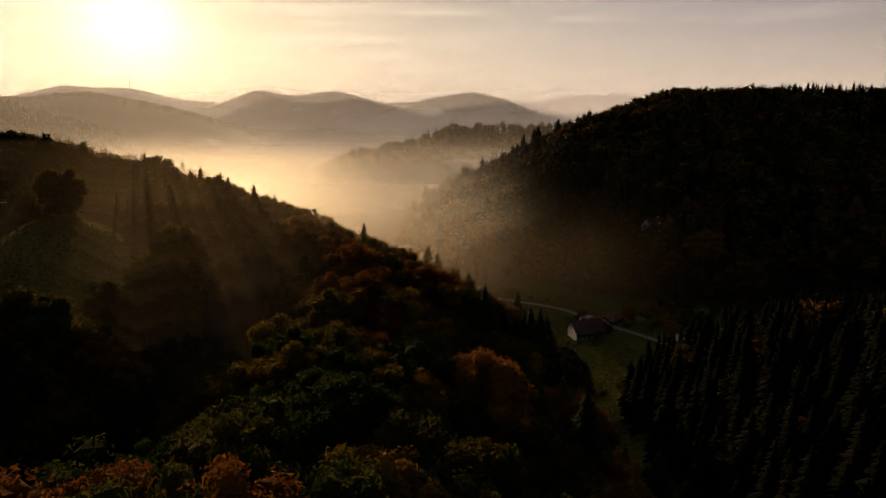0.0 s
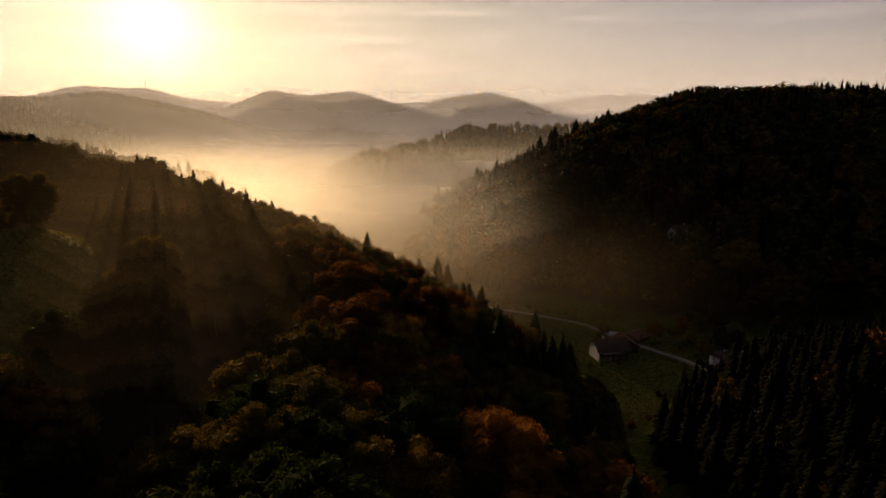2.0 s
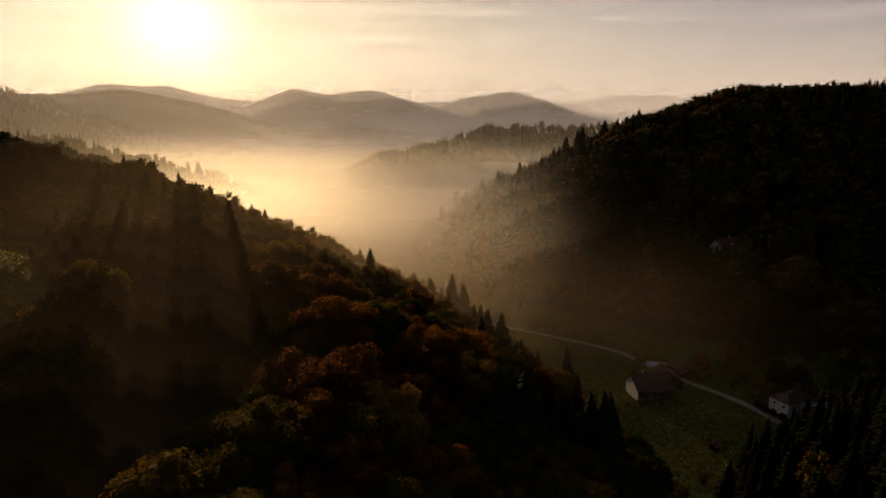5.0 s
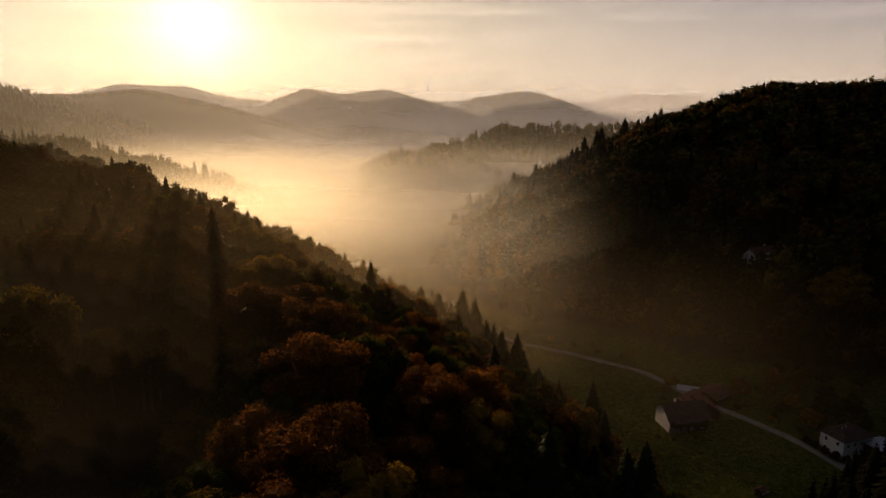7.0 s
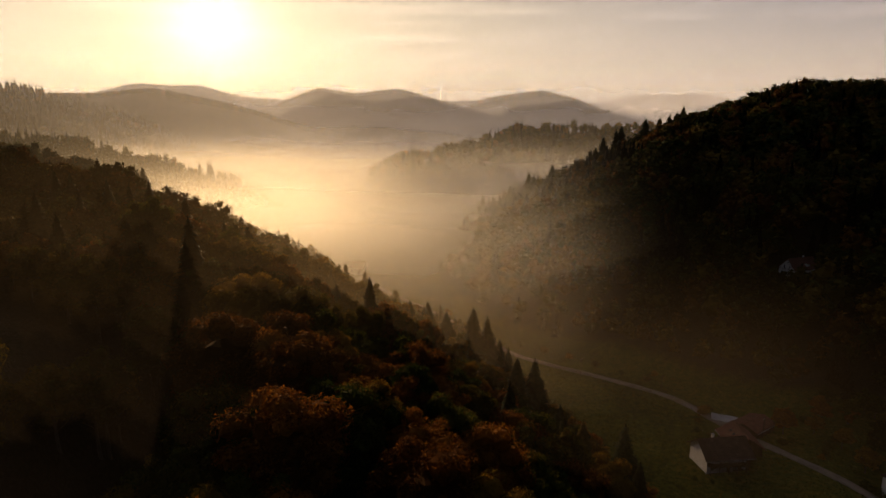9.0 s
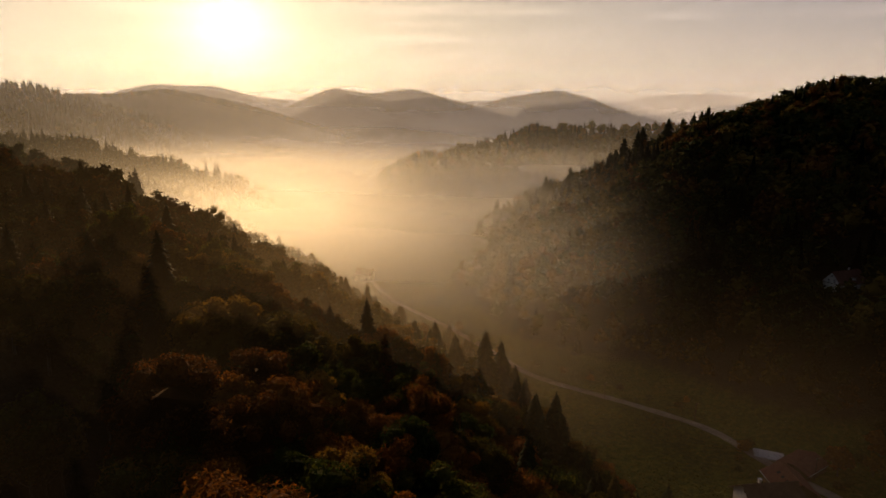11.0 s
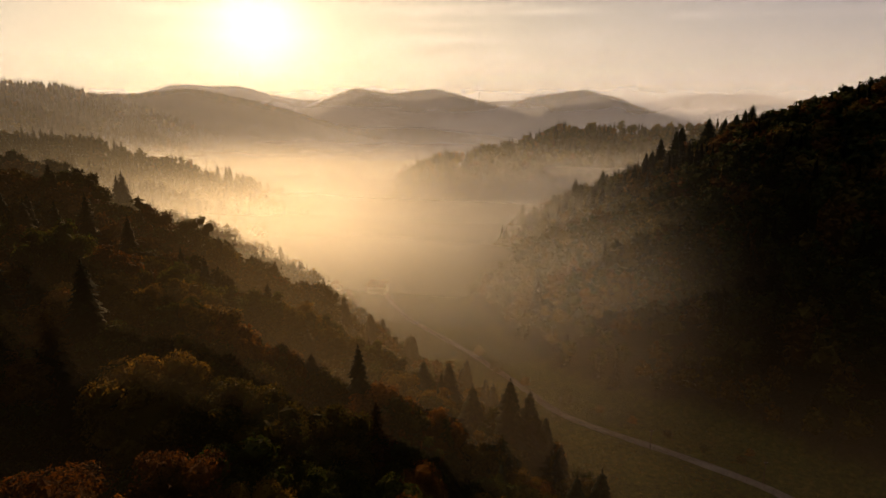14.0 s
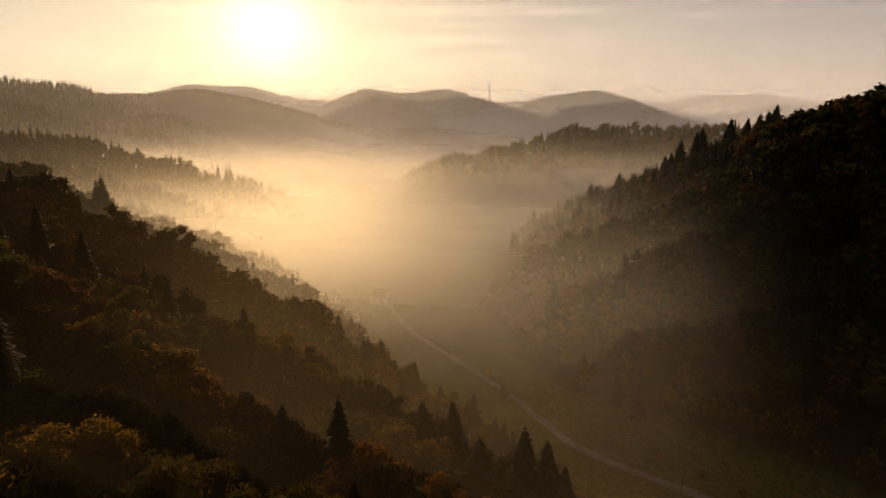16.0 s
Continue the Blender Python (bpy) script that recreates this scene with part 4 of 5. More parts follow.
def build_ridge_trees():
    for name, label, box, pitch, conifer, limit, shape, low in (
            ("ridge_woodland", "mixed forest on the low ridge across the side valley", (-560, -150, 480, 680), 10.0, 0.6, 999, "", 9),
            ("far_spur_woodland", "misty forest on the far wooded spur", (-230, 330, 700, 1110), 12.0, 0.4, 999, "", 30),
            ("distant_ridge_woodland", "pointed spruces on a distant hazy ridge", (-1700, -650, 1330, 1560), 18.0, 0.8, 999, "_dot", 30)):
        x, y, rng = scatter(*box, pitch, len(name))
        z = land(x, y)
        inside = (z > low) & (spur_distance(x, y) < 0) & (hill_distance(x, y) < 0)
        far = []
        for xi, yi in zip(x[inside], y[inside]):
            kind = wood_kind(rng, conifer, 0.15, 0.2)
            far.append((xi, yi, ("needle" if kind == "needle" else "leaf") + shape, SLOT[kind], rng.uniform(0.6, 1.15) * (1.0 if not shape else 1.2)))
        far_wood(name, label, far)
        print(name, len(far))
    x, y, rng = scatter(-2700, 1300, 1900, 3400, 13.0, 77)
    near = np.zeros(len(x), bool)
    for pts, width, _ in RIDGES[3:7]:
        near |= along(pts, x, y)[0] < 60
    near &= land(x, y) > 60
    far = []
    for xi, yi in zip(x[near], y[near]):
        kind = wood_kind(rng, 0.35, 0.15, 0.2)
        far.append((xi, yi, ("needle" if kind == "needle" else "leaf") + "_dot", SLOT[kind], rng.uniform(0.75, 1.05)))
    far_wood("distant_hills_woodland", "hazy forest on the distant rounded hills", far)
    print("hills", len(far))


build_ridge_trees()

plant_to("gold", 1, 155.6, 298.3, 47.7, 0.3, "golden maple standing out of the dark hillside", 1.2)
plant_to("olive", 2, 164.6, 269, 34.1, 1.3, "yellowing oak at the foot of the dark hillside", 1.1)
# spruces on the far end of the big hill's crest
for i, (x, y, top) in enumerate([(188, 672, 124), (181, 668, 119), (172, 660, 116), (117, 611, 104), (112, 606, 101), (100, 600, 95), (160, 650, 112), (146, 644, 112), (33, 541, 67.5), (37, 545, 65), (18, 527, 58.2), (-3, 530, 49), (53, 560, 73), (87, 585, 84), (92, 590, 86)]):
    plant_to("spruce", i, x, y, top, i * 1.7, "dark pointed spruce on the crest of the big hill", 1.5)


# ------------------------------------------------------------------ buildings


def part(name, bm, mat, parent, label="", smooth=False):
    me = bpy.data.meshes.new(name)
    bm.to_mesh(me)
    bm.free()
    for m in mat if isinstance(mat, (list, tuple)) else [mat]:
        me.materials.append(m)
    if smooth:
        me.polygons.foreach_set("use_smooth", [True] * len(me.polygons))
    ob = new(name, me)
    ob.parent = parent
    if label:
        ob["label"] = label
    return ob


def box(bm, x0, x1, y0, y1, z0, z1, bevel=0.0):
    r = bmesh.ops.create_cube(bm, size=1.0, matrix=Matrix.Translation(((x0 + x1) / 2, (y0 + y1) / 2, (z0 + z1) / 2)) @ Matrix.Diagonal((x1 - x0, y1 - y0, z1 - z0, 1)))
    if bevel:
        edges = {e for v in r["verts"] for e in v.link_edges}
        bmesh.ops.bevel(bm, geom=list(edges), offset=bevel, segments=1, affect="EDGES")
    return bm


def boxed(*args, **kw):
    return box(bmesh.new(), *args, **kw)


def solid(points, faces):
    bm = bmesh.new()
    v = [bm.verts.new(p) for p in points]
    for f in faces:
        bm.faces.new([v[i] for i in f])
    bmesh.ops.recalc_face_normals(bm, faces=bm.faces[:])
    return bm


def tube(bm, a, b, r0, r1, sides=8):
    d = Vector(b) - Vector(a)
    bmesh.ops.create_cone(bm, cap_ends=True, segments=sides, radius1=r0, radius2=r1, depth=d.length, matrix=Matrix.Translation((Vector(a) + Vector(b)) / 2) @ d.to_track_quat("Z", "Y").to_matrix().to_4x4())
    return bm


def window(parent, side, u, z, w, h, L, W, bars=True):
    """A window in a wall: frame, sill, pane and glazing bar. side: 'front', 'back', 'west', 'east'; u runs along the wall."""
    def put(u0, u1, z0, z1, d0, d1):
        if side == "front":
            return boxed(u0, u1, -W / 2 - d1, -W / 2 - d0, z0, z1)
        if side == "back":
            return boxed(u0, u1, W / 2 + d0, W / 2 + d1, z0, z1)
        if side == "west":
            return boxed(-L / 2 - d1, -L / 2 - d0, u0, u1, z0, z1)
        return boxed(L / 2 + d0, L / 2 + d1, u0, u1, z0, z1)

    win = part("window", put(u - w / 2, u + w / 2, z, z + h, -0.12, 0.03), GLASS, parent, "dark glass pane")
    for name, a in (("window_frame", (u - w / 2 - 0.07, u - w / 2, z, z + h, -0.1, 0.06)), ("window_frame", (u + w / 2, u + w / 2 + 0.07, z, z + h, -0.1, 0.06)),
                    ("window_frame", (u - w / 2 - 0.07, u + w / 2 + 0.07, z + h, z + h + 0.07, -0.1, 0.06)), ("sill", (u - w / 2 - 0.12, u + w / 2 + 0.12, z - 0.08, z, -0.1, 0.14))):
        part(name, put(*a), WHITE_PAINT, win)
    if bars:
        part("glazing_bar", put(u - 0.025, u + 0.025, z, z + h, 0.02, 0.05), WHITE_PAINT, win)
    return win


def tiled_slope(parent, name, a, b, c, d, mat, thick=0.22, courses=9):
    """A roof slope between the eave a-b and the ridge d-c, in overlapping courses of tiles."""
    a, b, c, d = map(Vector, (a, b, c, d))
    nrm = (b - a).cross(d - a).normalized()
    if nrm.z < 0:
        nrm = -nrm
    pts, faces = [], []
    for i in range(courses):
        f0, f1 = i / courses, (i + 1.12) / courses if i < courses - 1 else 1
        p = [a.lerp(d, f0) + nrm * (thick * 0.45), b.lerp(c, f0) + nrm * (thick * 0.45), b.lerp(c, f1) + nrm * 0.02, a.lerp(d, f1) + nrm * 0.02]
        q = [v - nrm * (thick * (0.9 if i == 0 else 0.5)) for v in p]
        k = len(pts)
        pts += p + q
        faces += [(k, k + 1, k + 2, k + 3), (k + 4, k + 7, k + 6, k + 5), (k, k + 4, k + 5, k + 1), (k + 1, k + 5, k + 6, k + 2), (k + 2, k + 6, k + 7, k + 3), (k + 3, k + 7, k + 4, k)]
    return part(name, solid(pts, faces), mat, parent)


def gable_house(name, label, category, x, y, z, yaw, L, W, eave, ridge, wall, roof, over=0.7, gable_wall=None):
    """A house on a rectangle, its ridge along its own x: walls up to the eaves, two gables, a tiled roof."""
    e = new(name)
    e.matrix_basis = pose(x, y, z, 0, 0, yaw)
    tagged(e, label, category)
    l, w = L / 2, W / 2
    pts = [(-l, -w, -1.5), (l, -w, -1.5), (l, w, -1.5), (-l, w, -1.5), (-l, -w, eave), (l, -w, eave), (l, w, eave), (-l, w, eave)]
    part("wall", solid(pts, [(0, 1, 5, 4), (1, 2, 6, 5), (2, 3, 7, 6), (3, 0, 4, 7), (0, 3, 2, 1), (4, 5, 6, 7)]), wall, e)
    for sx in (-1, 1):
        g = [(sx * l, -w, eave), (sx * l, w, eave), (sx * l, 0, ridge), (sx * (l - 0.3), -w, eave), (sx * (l - 0.3), w, eave), (sx * (l - 0.3), 0, ridge)]
        part("gable", solid(g, [(0, 1, 2), (3, 5, 4), (0, 3, 4, 1), (1, 4, 5, 2), (2, 5, 3, 0)]), gable_wall or wall, e)
    slope = (ridge - eave) / w
    lo = eave - over * slope
    for sy in (-1, 1):
        tiled_slope(e, "roof_slope", (-l - over, sy * (w + over), lo + 0.12), (l + over, sy * (w + over), lo + 0.12), (l + over, 0, ridge + 0.12), (-l - over, 0, ridge + 0.12), roof)
        bm = tube(bmesh.new(), (-l - over, sy * (w + over + 0.06), lo + 0.05), (l + over, sy * (w + over + 0.06), lo + 0.05), 0.08, 0.08, 6)
        part("gutter", bm, SHEET_METAL, e, "grey metal gutter")
    part("ridge_cap", tube(bmesh.new(), (-l - over, 0, ridge + 0.16), (l + over, 0, ridge + 0.16), 0.16, 0.16, 6), roof, e)
    return e


def chimney(parent, x, y, z0, z1):
    c = part("chimney", boxed(x - 0.32, x + 0.32, y - 0.32, y + 0.32, z0, z1, bevel=0.03), PLASTER, parent)
    part("chimney_cap", boxed(x - 0.42, x + 0.42, y - 0.42, y + 0.42, z1, z1 + 0.12), SHEET_METAL, c, "sheet-metal chimney cap")


def build_farmhouse():
    L, W = 13.4, 9.0
    # dark timber colour on the walls also stands in for the weakly lit front
    e = gable_house("farmhouse", "old farmhouse with white gable, brown tiled roof and timber balcony", "farmhouse", 72.2, 238.5, 3.2, 12, L, W, 4.9, 8.3, TIMBER, TILES, 1.0, PLASTER)
    part("plaster_face", boxed(-L / 2 - 0.05, -L / 2 + 0.02, -W / 2, W / 2, -1.5, 4.9), PLASTER, e, "white plastered gable end")
    part("plaster_band", boxed(-4.6, 3.4, -W / 2 - 0.03, -W / 2 + 0.02, 2.9, 4.4), PLASTER, e, "white plastered wall under the eaves")
    part("plaster_base", boxed(-L / 2, 1.5, -W / 2 - 0.03, -W / 2 + 0.02, -1.5, 2.2), PAVING, e, "grey plastered ground floor")
    for u in (-2.3, 0.0, 2.3):
        window(e, "west", u, 1.0, 0.9, 1.2, L, W)
    for u in (-1.4, 1.4):
        window(e, "west", u, 3.4, 0.85, 1.1, L, W)
    window(e, "west", 0.0, 5.9, 0.7, 0.8, L, W)
    for u in (-4.6, -2.6, -0.6, 1.4, 3.4, 5.2):
        window(e, "front", u, 3.1, 0.9, 1.15, L, W)
    for u in (-4.8, -2.6, 2.6, 4.8):
        window(e, "front", u, 0.8, 0.95, 1.2, L, W)
    door = part("door", boxed(-0.55, 0.55, -W / 2 - 0.06, -W / 2 + 0.05, 0.0, 2.05), TIMBER, e, "dark timber plank door")
    part("door_handle", boxed(0.38, 0.44, -W / 2 - 0.12, -W / 2 - 0.06, 0.98, 1.1), SHEET_METAL, door)
    # the long balcony under the eaves
    bal = part("balcony", boxed(-6.3, 5.2, -W / 2 - 1.25, -W / 2, 2.35, 2.52), TIMBER, e, "dark weathered timber balcony")
    part("handrail", boxed(-6.3, 5.2, -W / 2 - 1.28, -W / 2 - 1.18, 3.35, 3.45), TIMBER, bal)
    for i in range(46):
        u = -6.2 + i * 0.25
        part("baluster", boxed(u, u + 0.14, -W / 2 - 1.26, -W / 2 - 1.2, 2.5, 3.36), TIMBER, bal)
    for u in (-6.2, -3.4, -0.6, 2.2, 5.0):
        part("post", boxed(u - 0.08, u + 0.08, -W / 2 - 1.26, -W / 2 - 1.1, -0.5, 4.2), TIMBER, e, "dark timber post")
    part("wood_cladding", boxed(5.4, L / 2 + 0.06, -W / 2 - 0.08, -W / 2 - 0.01, 0.0, 4.6), TIMBER, e, "dark timber boards")
    chimney(e, -2.5, 0.7, 6.5, 9.3)


build_farmhouse()


def build_barn():
    L, W = 10.5, 9.0
    e = gable_house("barn", "timber barn with reddish tiled roof and three small skylights", "barn", 81.9, 248.2, 3.0, 92, L, W, 3.2, 6.2, TIMBER, RED_TILES, 0.7, TIMBER)
    for i, u in enumerate((-2.6, -0.4, 1.8)):
        k = 0.5
        zz, yy = 3.2 + (6.2 - 3.2) * k, W / 2 * (1 - k)
        s = boxed(-0.35, 0.35, -0.45, 0.45, -0.05, 0.08)
        bmesh.ops.transform(s, matrix=Matrix.Translation((u, yy, zz + 0.3)) @ Euler((-math.atan2(3.0, 4.5), 0, 0)).to_matrix().to_4x4(), verts=s.verts[:])
        part("skylight", s, GLASS, e, "small glinting skylight")
    g = part("barn_door", boxed(-L / 2 - 0.1, -L / 2 - 0.02, -1.7, 1.7, 0.0, 3.0), TIMBER, e, "double plank door")
    for u in (-0.85, 0.85):
        part("cross_brace", boxed(-L / 2 - 0.15, -L / 2 - 0.1, u - 0.75, u + 0.75, 1.4, 1.58), TIMBER, g)


build_barn()


def build_shed():
    e = gable_house("machine_shed", "low machine shed with a flat-pitched dull red roof", "shed", 91.2, 260.2, 3.0, 38, 11.0, 8.0, 2.5, 3.8, TIMBER, RED_TILES, 0.6)
    for u in (-3.6, 0.0, 3.6):
        part("bay_door", boxed(u - 1.5, u + 1.5, -4.08, -4.01, 0.0, 2.3), TIMBER, e, "dark plank bay door")


build_shed()
yard = new("yard")
yard.matrix_basis = pose(84.8, 267.2, 3.1, 0, 0, -18)
part("concrete_slab", boxed(-4.2, 4.2, -2.6, 2.6, -0.4, 0.22, bevel=0.05), PAVING, yard)
tagged(yard, "pale concrete yard between road and barn", "yard", kind="structure")


def build_white_house():
    L, W = 12.5, 7.6
    e = new("white_house")
    e.matrix_basis = pose(117.6, 225.6, 3.0, 0, 0, 23)
    tagged(e, "white rendered house with a dark red hipped roof beside the road", "house")
    l, w, h = L / 2, W / 2, 6.3
    pts = [(-l, -w, -1.5), (l, -w, -1.5), (l, w, -1.5), (-l, w, -1.5), (-l, -w, h), (l, -w, h), (l, w, h), (-l, w, h)]
    part("wall", solid(pts, [(0, 1, 5, 4), (1, 2, 6, 5), (2, 3, 7, 6), (3, 0, 4, 7), (0, 3, 2, 1), (4, 5, 6, 7)]), PLASTER, e)
    o, lo, hi, r = 0.45, h - 0.2, h + 2.5, l - w
    c = {k: (sx * (l + o), sy * (w + o), lo) for k, (sx, sy) in {"a": (-1, -1), "b": (1, -1), "c": (1, 1), "d": (-1, 1)}.items()}
    p, q = (-r, 0, hi), (r, 0, hi)
    tiled_slope(e, "roof_slope", c["a"], c["b"], q, p, TILES)
    tiled_slope(e, "roof_slope", c["d"], c["c"], q, p, TILES)
    tiled_slope(e, "roof_hip", c["a"], c["d"], p, p, TILES)
    tiled_slope(e, "roof_hip", c["b"], c["c"], q, q, TILES)
    for u in (-1.9, 1.7):
        window(e, "west", u, 4.0, 0.8, 1.2, L, W)
        window(e, "west", u, 1.0, 0.9, 1.2, L, W)
    for u in (-4.4, -1.6, 1.6, 4.4):
        window(e, "front", u, 3.9, 0.9, 1.2, L, W)
        window(e, "front", u, 1.0, 0.9, 1.2, L, W)
    for u in (-3.2, -1.8):
        part("vent_pipe", tube(bmesh.new(), (u, -0.6, hi - 0.9), (u, -0.6, hi + 0.5), 0.09, 0.09), GREY_STEEL, e, "pale metal vent pipe")
    # the outside stair with its white rail
    stair = part("stair", boxed(-l + 0.4, -l + 5.2, -w - 1.2, -w, 0.0, 1.4), PAVING, e, "concrete outside landing")
    for z in (2.0, 2.4):
        part("rail", boxed(-l + 0.4, -l + 5.2, -w - 1.2, -w - 1.14, z, z + 0.07), WHITE_PAINT, stair, "white painted rail")
    for i in range(10):
        u = -l + 0.45 + i * 0.52
        part("rail_post", boxed(u, u + 0.06, -w - 1.2, -w - 1.14, 1.4, 2.45), WHITE_PAINT, stair, "white painted post")
    a = new("annex")
    a.matrix_basis = pose(126.0, 221.5, 3.0, 0, 0, 23)
    tagged(a, "flat-roofed annex with a pale grey metal roof", "annex")
    part("wall", boxed(-3.8, 3.8, -3.2, 3.2, -1.5, 4.3), TIMBER, a)
    s = boxed(-4.2, 4.2, -3.7, 3.7, 0, 0.16)
    bmesh.ops.transform(s, matrix=Matrix.Translation((0, 0, 4.55)) @ Euler((radians(5), 0, 0)).to_matrix().to_4x4(), verts=s.verts[:])
    rf = part("roof", s, SHEET_METAL, a, "pale grey sheet-metal roof")
    for i in range(14):
        u = -4.1 + i * 0.63
        b = boxed(u - 0.03, u + 0.03, -3.7, 3.7, 0.16, 0.23)
        bmesh.ops.transform(b, matrix=Matrix.Translation((0, 0, 4.55)) @ Euler((radians(5), 0, 0)).to_matrix().to_4x4(), verts=b.verts[:])
        part("seam", b, SHEET_METAL, rf)


build_white_house()


def build_upper_house():
    L, W = 16.0, 8.2
    e = gable_house("hillside_house", "white gabled house with a red tiled roof on the slope", "house", 148.0, 354.2, 33.6, 27, L, W, 3.9, 8.4, PLASTER, RED_TILES, 0.5)
    for u in (-1.3, 1.3):
        window(e, "west", u, 4.1, 0.8, 1.1, L, W)
    window(e, "west", 0.0, 6.5, 0.6, 0.7, L, W)
    part("trim_board", boxed(-L / 2 - 0.08, -L / 2 - 0.01, -W / 2, W / 2, 3.5, 3.72), TIMBER, e, "dark timber string board")
    for u in (-2.4, 0, 2.4):
        window(e, "west", u, 1.2, 0.9, 1.2, L, W)
    for u in (-5.5, -2.0, 2.0, 5.5):
        window(e, "front", u, 1.2, 1.0, 1.2, L, W)
    d = part("dormer", boxed(0.2, 2.2, -3.4, -1.2, 4.6, 6.2), PLASTER, e, "small white dormer")
    part("dormer_roof", boxed(0.0, 2.4, -3.7, -1.0, 6.2, 6.34), RED_TILES, d)
    chimney(e, 3.0, 0.8, 7.0, 9.3)


build_upper_house()


def build_village():
    spots = [(-101, 432, 20, 10, 8), (-92, 414, 60, 9, 7), (-86, 456, -15, 11, 8), (-112, 448, 80, 9, 7.5), (-78, 470, 35, 10, 8)]
    for x, y, yaw, L, W in spots:
        e = gable_house("village_house", "small village house with red tiled roof in the mist", "house", x, y, float(land(x, y)), yaw, L, W, 4.6, 7.6, PLASTER, RED_TILES, 0.5)
        e["group"] = "village houses in the mist"
        for u in (-2.5, 2.5):
            window(e, "front", u, 1.0, 1.0, 1.2, L, W)
        for u in (-2.0, 1.0):
            s = boxed(-0.5, 0.5, -0.6, 0.6, 0, 0.1)
            bmesh.ops.transform(s, matrix=Matrix.Translation((u, -W / 4, 6.45)) @ Euler((math.atan2(3.0, W / 2), 0, 0)).to_matrix().to_4x4(), verts=s.verts[:])
            part("skylight", s, GLASS, e, "glinting skylight")


build_village()


def build_hut():
    e = gable_house("hay_hut", "tiny weathered timber hay hut on the pasture", "hut", 81.0, 201.0, float(land(81, 201)), 35, 2.6, 2.0, 1.6, 2.3, TIMBER, RED_TILES, 0.25)
    part("hatch", boxed(-0.4, 0.4, -1.05, -1.01, 0.1, 1.4), TIMBER, e, "plank hatch")


build_hut()


def build_poles():
    for x, y in ((68.5, 283.0), (40.5, 296.0), (14.0, 314.0), (92.0, 252.5)):
        e = new("utility_pole")
        e.matrix_basis = pose(x, y + 2.6, float(land(x, y + 2.6)), 0, 0, 30)
        tagged(e, "slim weathered wooden utility pole beside the road", "utility pole", "utility poles along the road")
        part("pole", tube(bmesh.new(), (0, 0, -1), (0, 0, 7.2), 0.14, 0.1), TIMBER, e)
        arm = part("crossarm", boxed(-0.7, 0.7, -0.06, 0.06, 6.6, 6.75), TIMBER, e)
        for u in (-0.6, 0.6):
            part("insulator", tube(bmesh.new(), (u, 0, 6.75), (u, 0, 6.95), 0.05, 0.04), WHITE_PAINT, arm, "white insulator")


build_poles()


def build_turbines():
    for x, y, hub, blade, turn, tilt, base in ((-216, 2640, 72, 34, 22, 18, 200.0), (-1570, 3210, 92, 36, 60, 50, 290.0)):
        e = new("wind_turbine")
        z = float(land(x, y))
        e.matrix_basis = pose(x, y, z, 0, 0, turn)
        tagged(e, "pale three-bladed wind turbine on the distant ridge", "wind turbine", "wind turbines on the ridges")
        part("tower", tube(bmesh.new(), (0, 0, -4), (0, 0, hub), 2.1, 1.2, 14), GREY_STEEL, e, smooth=True)
        part("nacelle", boxed(-1.7, 1.7, -3.2, 5.5, hub - 1.6, hub + 1.9, bevel=0.5), GREY_STEEL, e)
        h = part("hub", tube(bmesh.new(), (0, -3.2, hub), (0, -5.4, hub), 1.5, 0.5, 12), GREY_STEEL, e, smooth=True)
        for k in range(3):
            a = radians(tilt + 120 * k)
            d, s = Vector((math.sin(a), 0, math.cos(a))), Vector((math.cos(a), 0, -math.sin(a)))
            o = Vector((0, -4.2, hub))
            pts = []
            for f, wd, th in ((0.02, 0.9, 0.6), (0.18, 1.9, 0.5), (0.55, 1.25, 0.3), (1.0, 0.35, 0.1)):
                c = o + d * blade * f
                pts += [c - s * wd, c + Vector((0, -th, 0)), c + s * wd * 0.7, c + Vector((0, th, 0))]
            faces = [(i * 4 + j, i * 4 + (j + 1) % 4, i * 4 + 4 + (j + 1) % 4, i * 4 + 4 + j) for i in range(3) for j in range(4)] + [(0, 3, 2, 1), (12, 13, 14, 15)]
            part("blade", solid(pts, faces), GREY_STEEL, h)


build_turbines()

# ------------------------------------------------------------------ shrubs, hedges and grass


def shrub(kind, variant, x, y, tall, wide, label):
    name, crown, trunk, _ = NEAR["small_" + kind][variant % 4]
    e = new("shrub")
    e.matrix_basis = Matrix.LocRotScale((x, y, float(land(x, y)) - tall * 0.2), Euler((0, 0, variant * 1.1)), (tall / 20 * wide, tall / 20 * wide, tall / 20))
    for nm, me in (("stem", trunk), ("foliage", crown)):
        new(nm, me).parent = e
    tagged(e, label, "shrub", "shrubs of the valley floor")


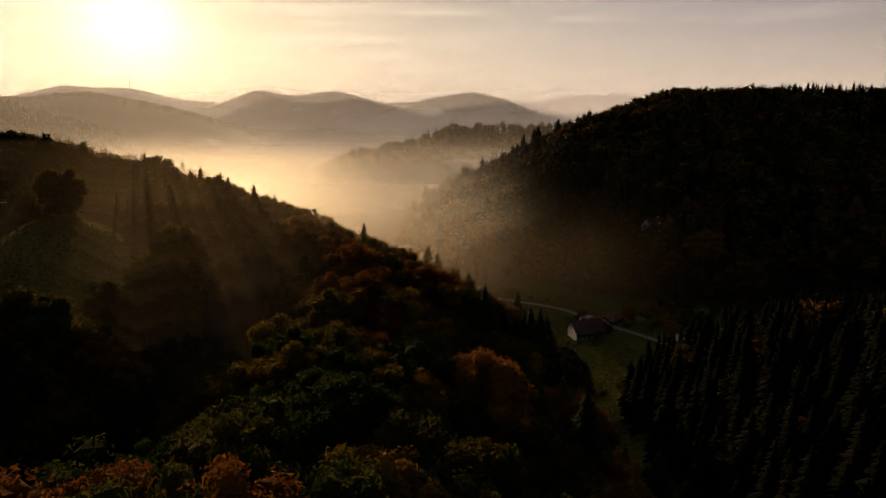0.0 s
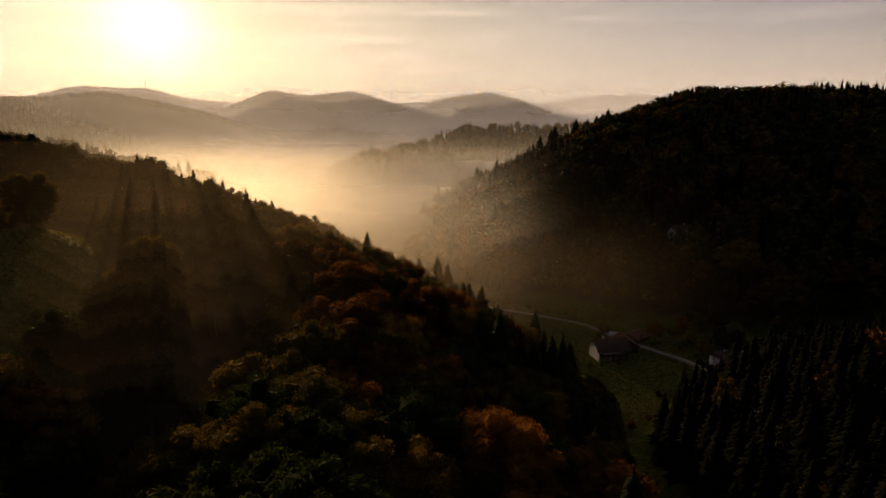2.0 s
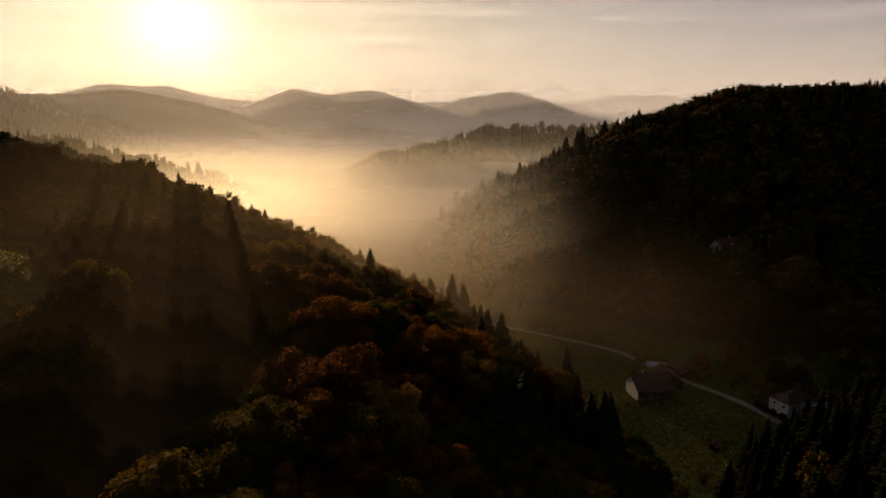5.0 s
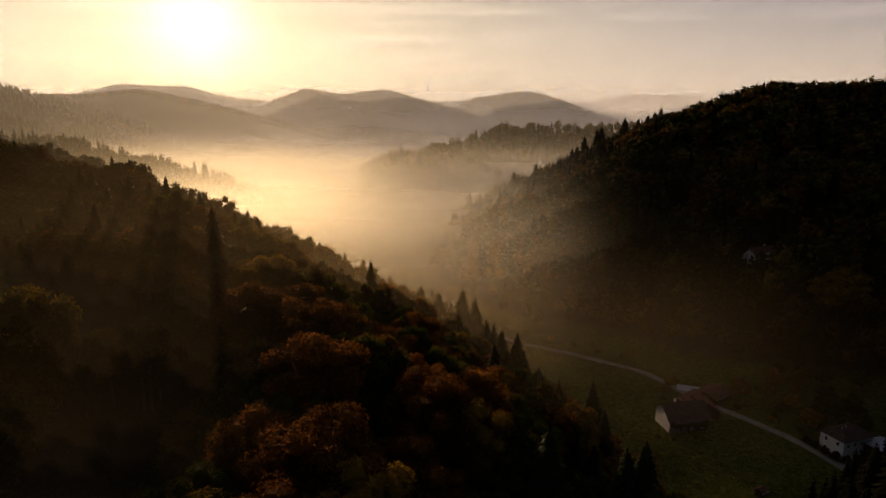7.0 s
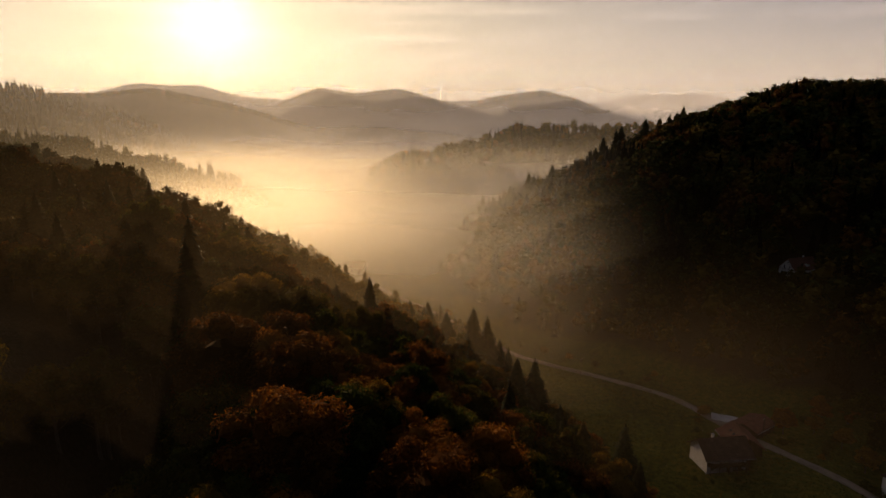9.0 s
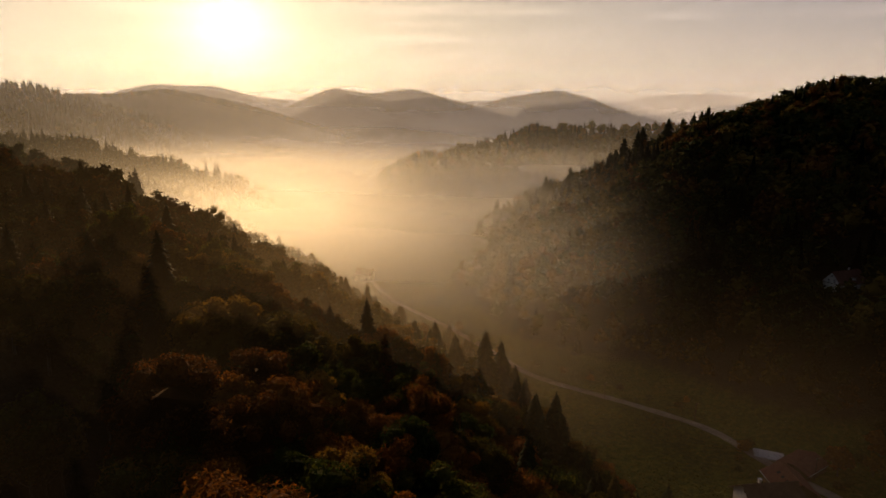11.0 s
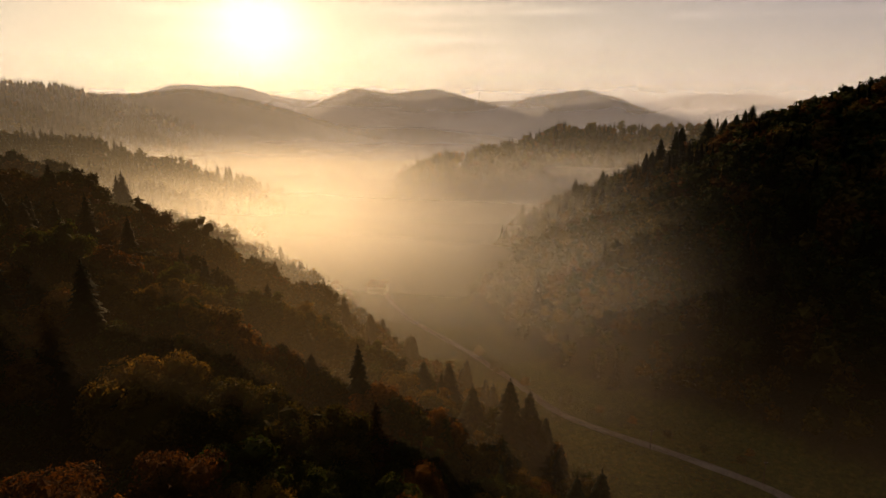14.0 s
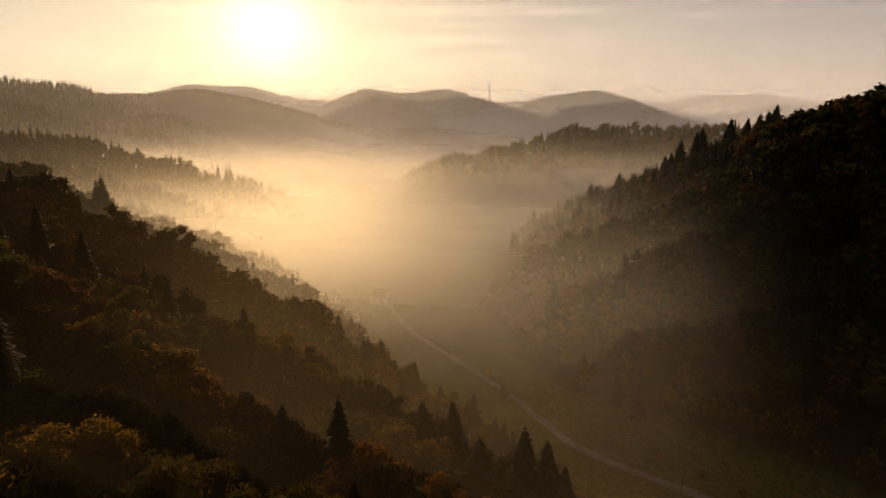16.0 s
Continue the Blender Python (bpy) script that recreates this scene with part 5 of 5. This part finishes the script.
for i, (x, y, tall, wide, kind) in enumerate([
        (78.0, 268.5, 5.5, 1.2, "gold"), (80.5, 271.5, 4.2, 1.2, "olive"), (74.5, 263.5, 2.6, 1.4, "olive"), (72.0, 257.0, 2.2, 1.5, "green"),
        (96.0, 250.5, 3.6, 1.3, "olive"), (99.5, 252.5, 2.8, 1.3, "green"), (104, 243.5, 2.4, 1.4, "gold"), (106.5, 246, 3.0, 1.3, "green"),
        (110, 250, 3.6, 1.3, "green"), (114, 254, 4.0, 1.2, "olive"), (119, 246, 4.6, 1.2, "green"), (123, 251, 5.2, 1.1, "green"), (128, 247, 6.0, 1.1, "green"),
        (117, 238.5, 3.5, 1.3, "green"), (110, 236.5, 2.6, 1.4, "green"), (124, 238, 5.0, 1.1, "green"), (131, 240, 6.5, 1.0, "green"), (127, 257, 4.5, 1.2, "olive"),
        (62, 229, 1.8, 1.6, "green"), (66.5, 228, 1.6, 1.6, "green"), (74, 229.5, 1.5, 1.6, "green"), (103, 262, 3.0, 1.3, "olive"), (110, 266, 3.8, 1.3, "green"),
        (66, 296, 3.2, 1.4, "olive"), (57, 301, 2.8, 1.4, "green"), (48, 308, 3.5, 1.3, "olive"), (38, 315, 4.0, 1.3, "gold"), (70, 300, 3.6, 1.2, "gold"),
        (28, 321, 4.5, 1.2, "olive"), (18, 327, 5.0, 1.2, "green"), (62, 176, 4.5, 1.3, "gold"), (70, 182, 3.5, 1.3, "rust"), (46, 214, 4.0, 1.2, "olive"),
        (108.2, 229.5, 3.6, 1.3, "green"), (109.2, 226.4, 3.8, 1.3, "green"), (110.3, 223.2, 3.7, 1.3, "olive"), (111.6, 220.2, 3.6, 1.3, "green"), (114.2, 218.4, 3.4, 1.3, "green"), (118.5, 218.6, 3.6, 1.3, "green"), (-72, 500, 9.0, 1.2, "green"), (-66, 490, 8.0, 1.2, "green"), (-80, 520, 9.0, 1.2, "olive"), (-60, 470, 7.0, 1.2, "green"), (2, 338, 6.0, 1.1, "gold"), (-10, 350, 6.5, 1.1, "olive"), (-18, 366, 7.0, 1.1, "gold")]):
    shrub(kind, i, x, y, tall, wide, {"gold": "yellowing shrub beside the farm road", "olive": "olive-green shrub on the pasture", "green": "dark green garden shrub near the houses", "rust": "rust-coloured shrub at the wood's edge"}[kind])


def build_grass():
    rng = np.random.default_rng(33)
    n = 64000
    x, y = rng.uniform(-10, 150, n), rng.uniform(178, 345, n)
    x2, y2 = rng.uniform(-150, -75, 34000), rng.uniform(95, 225, 34000)
    x, y = np.concatenate([x, x2]), np.concatenate([y, y2])
    keep = (pasture(x, y) > 0.6) & (road_distance(x, y) > 2.0) & (rng.random(len(x)) < 0.6 + 0.4 * smooth_noise(x, y, 9.0, 3.0))
    x, y = x[keep], y[keep]
    z = land(x, y)
    a, s = rng.uniform(0, 6.283, len(x)), rng.uniform(0.2, 0.55, len(x))
    v = np.empty((len(x), 3, 3))
    v[:, 0] = np.stack([x - np.cos(a) * s * 0.6, y - np.sin(a) * s * 0.6, z - 0.1], 1)
    v[:, 1] = np.stack([x + np.cos(a) * s * 0.6, y + np.sin(a) * s * 0.6, z - 0.1], 1)
    v[:, 2] = np.stack([x + rng.normal(0, 0.15, len(x)), y + rng.normal(0, 0.15, len(x)), z + s], 1)
    grass = material("pasture_grass", [(0.04, 0.048, 0.006), (0.085, 0.08, 0.01), (0.15, 0.1, 0.016)], 0.03, 0.9, 0, 0.5, True)
    ob = new("grass", tri_mesh("grass", v.reshape(-1, 3), np.arange(len(x) * 3).reshape(-1, 3), [grass]))
    tagged(ob, "tufted green and straw-coloured pasture grass", "grass", kind="stuff")


build_grass()


def build_orchard():
    """Fruit trees and garden trees between the houses."""
    rng = np.random.default_rng(91)
    spots = 0
    for i in range(400):
        x, y = rng.uniform(98, 190), rng.uniform(217, 285)
        if road_distance(x, y) < 7 or knoll_distance(x, y) > -5 or hill_distance(x, y) > 2 or math.dist((x, y), (119, 225)) < 13 or (x < 112 and y > 262):
            continue
        if spots >= 46:
            break
        spots += 1
        k = ("green", "olive", "green", "gold", "rust")[int(rng.integers(0, 5))]
        plant("small_" + k, i, x, y, rng.uniform(0.28, 0.55), rng.uniform(0, 6.28), "small orchard tree in a dark farm garden", "orchard trees", 1.25)


build_orchard()
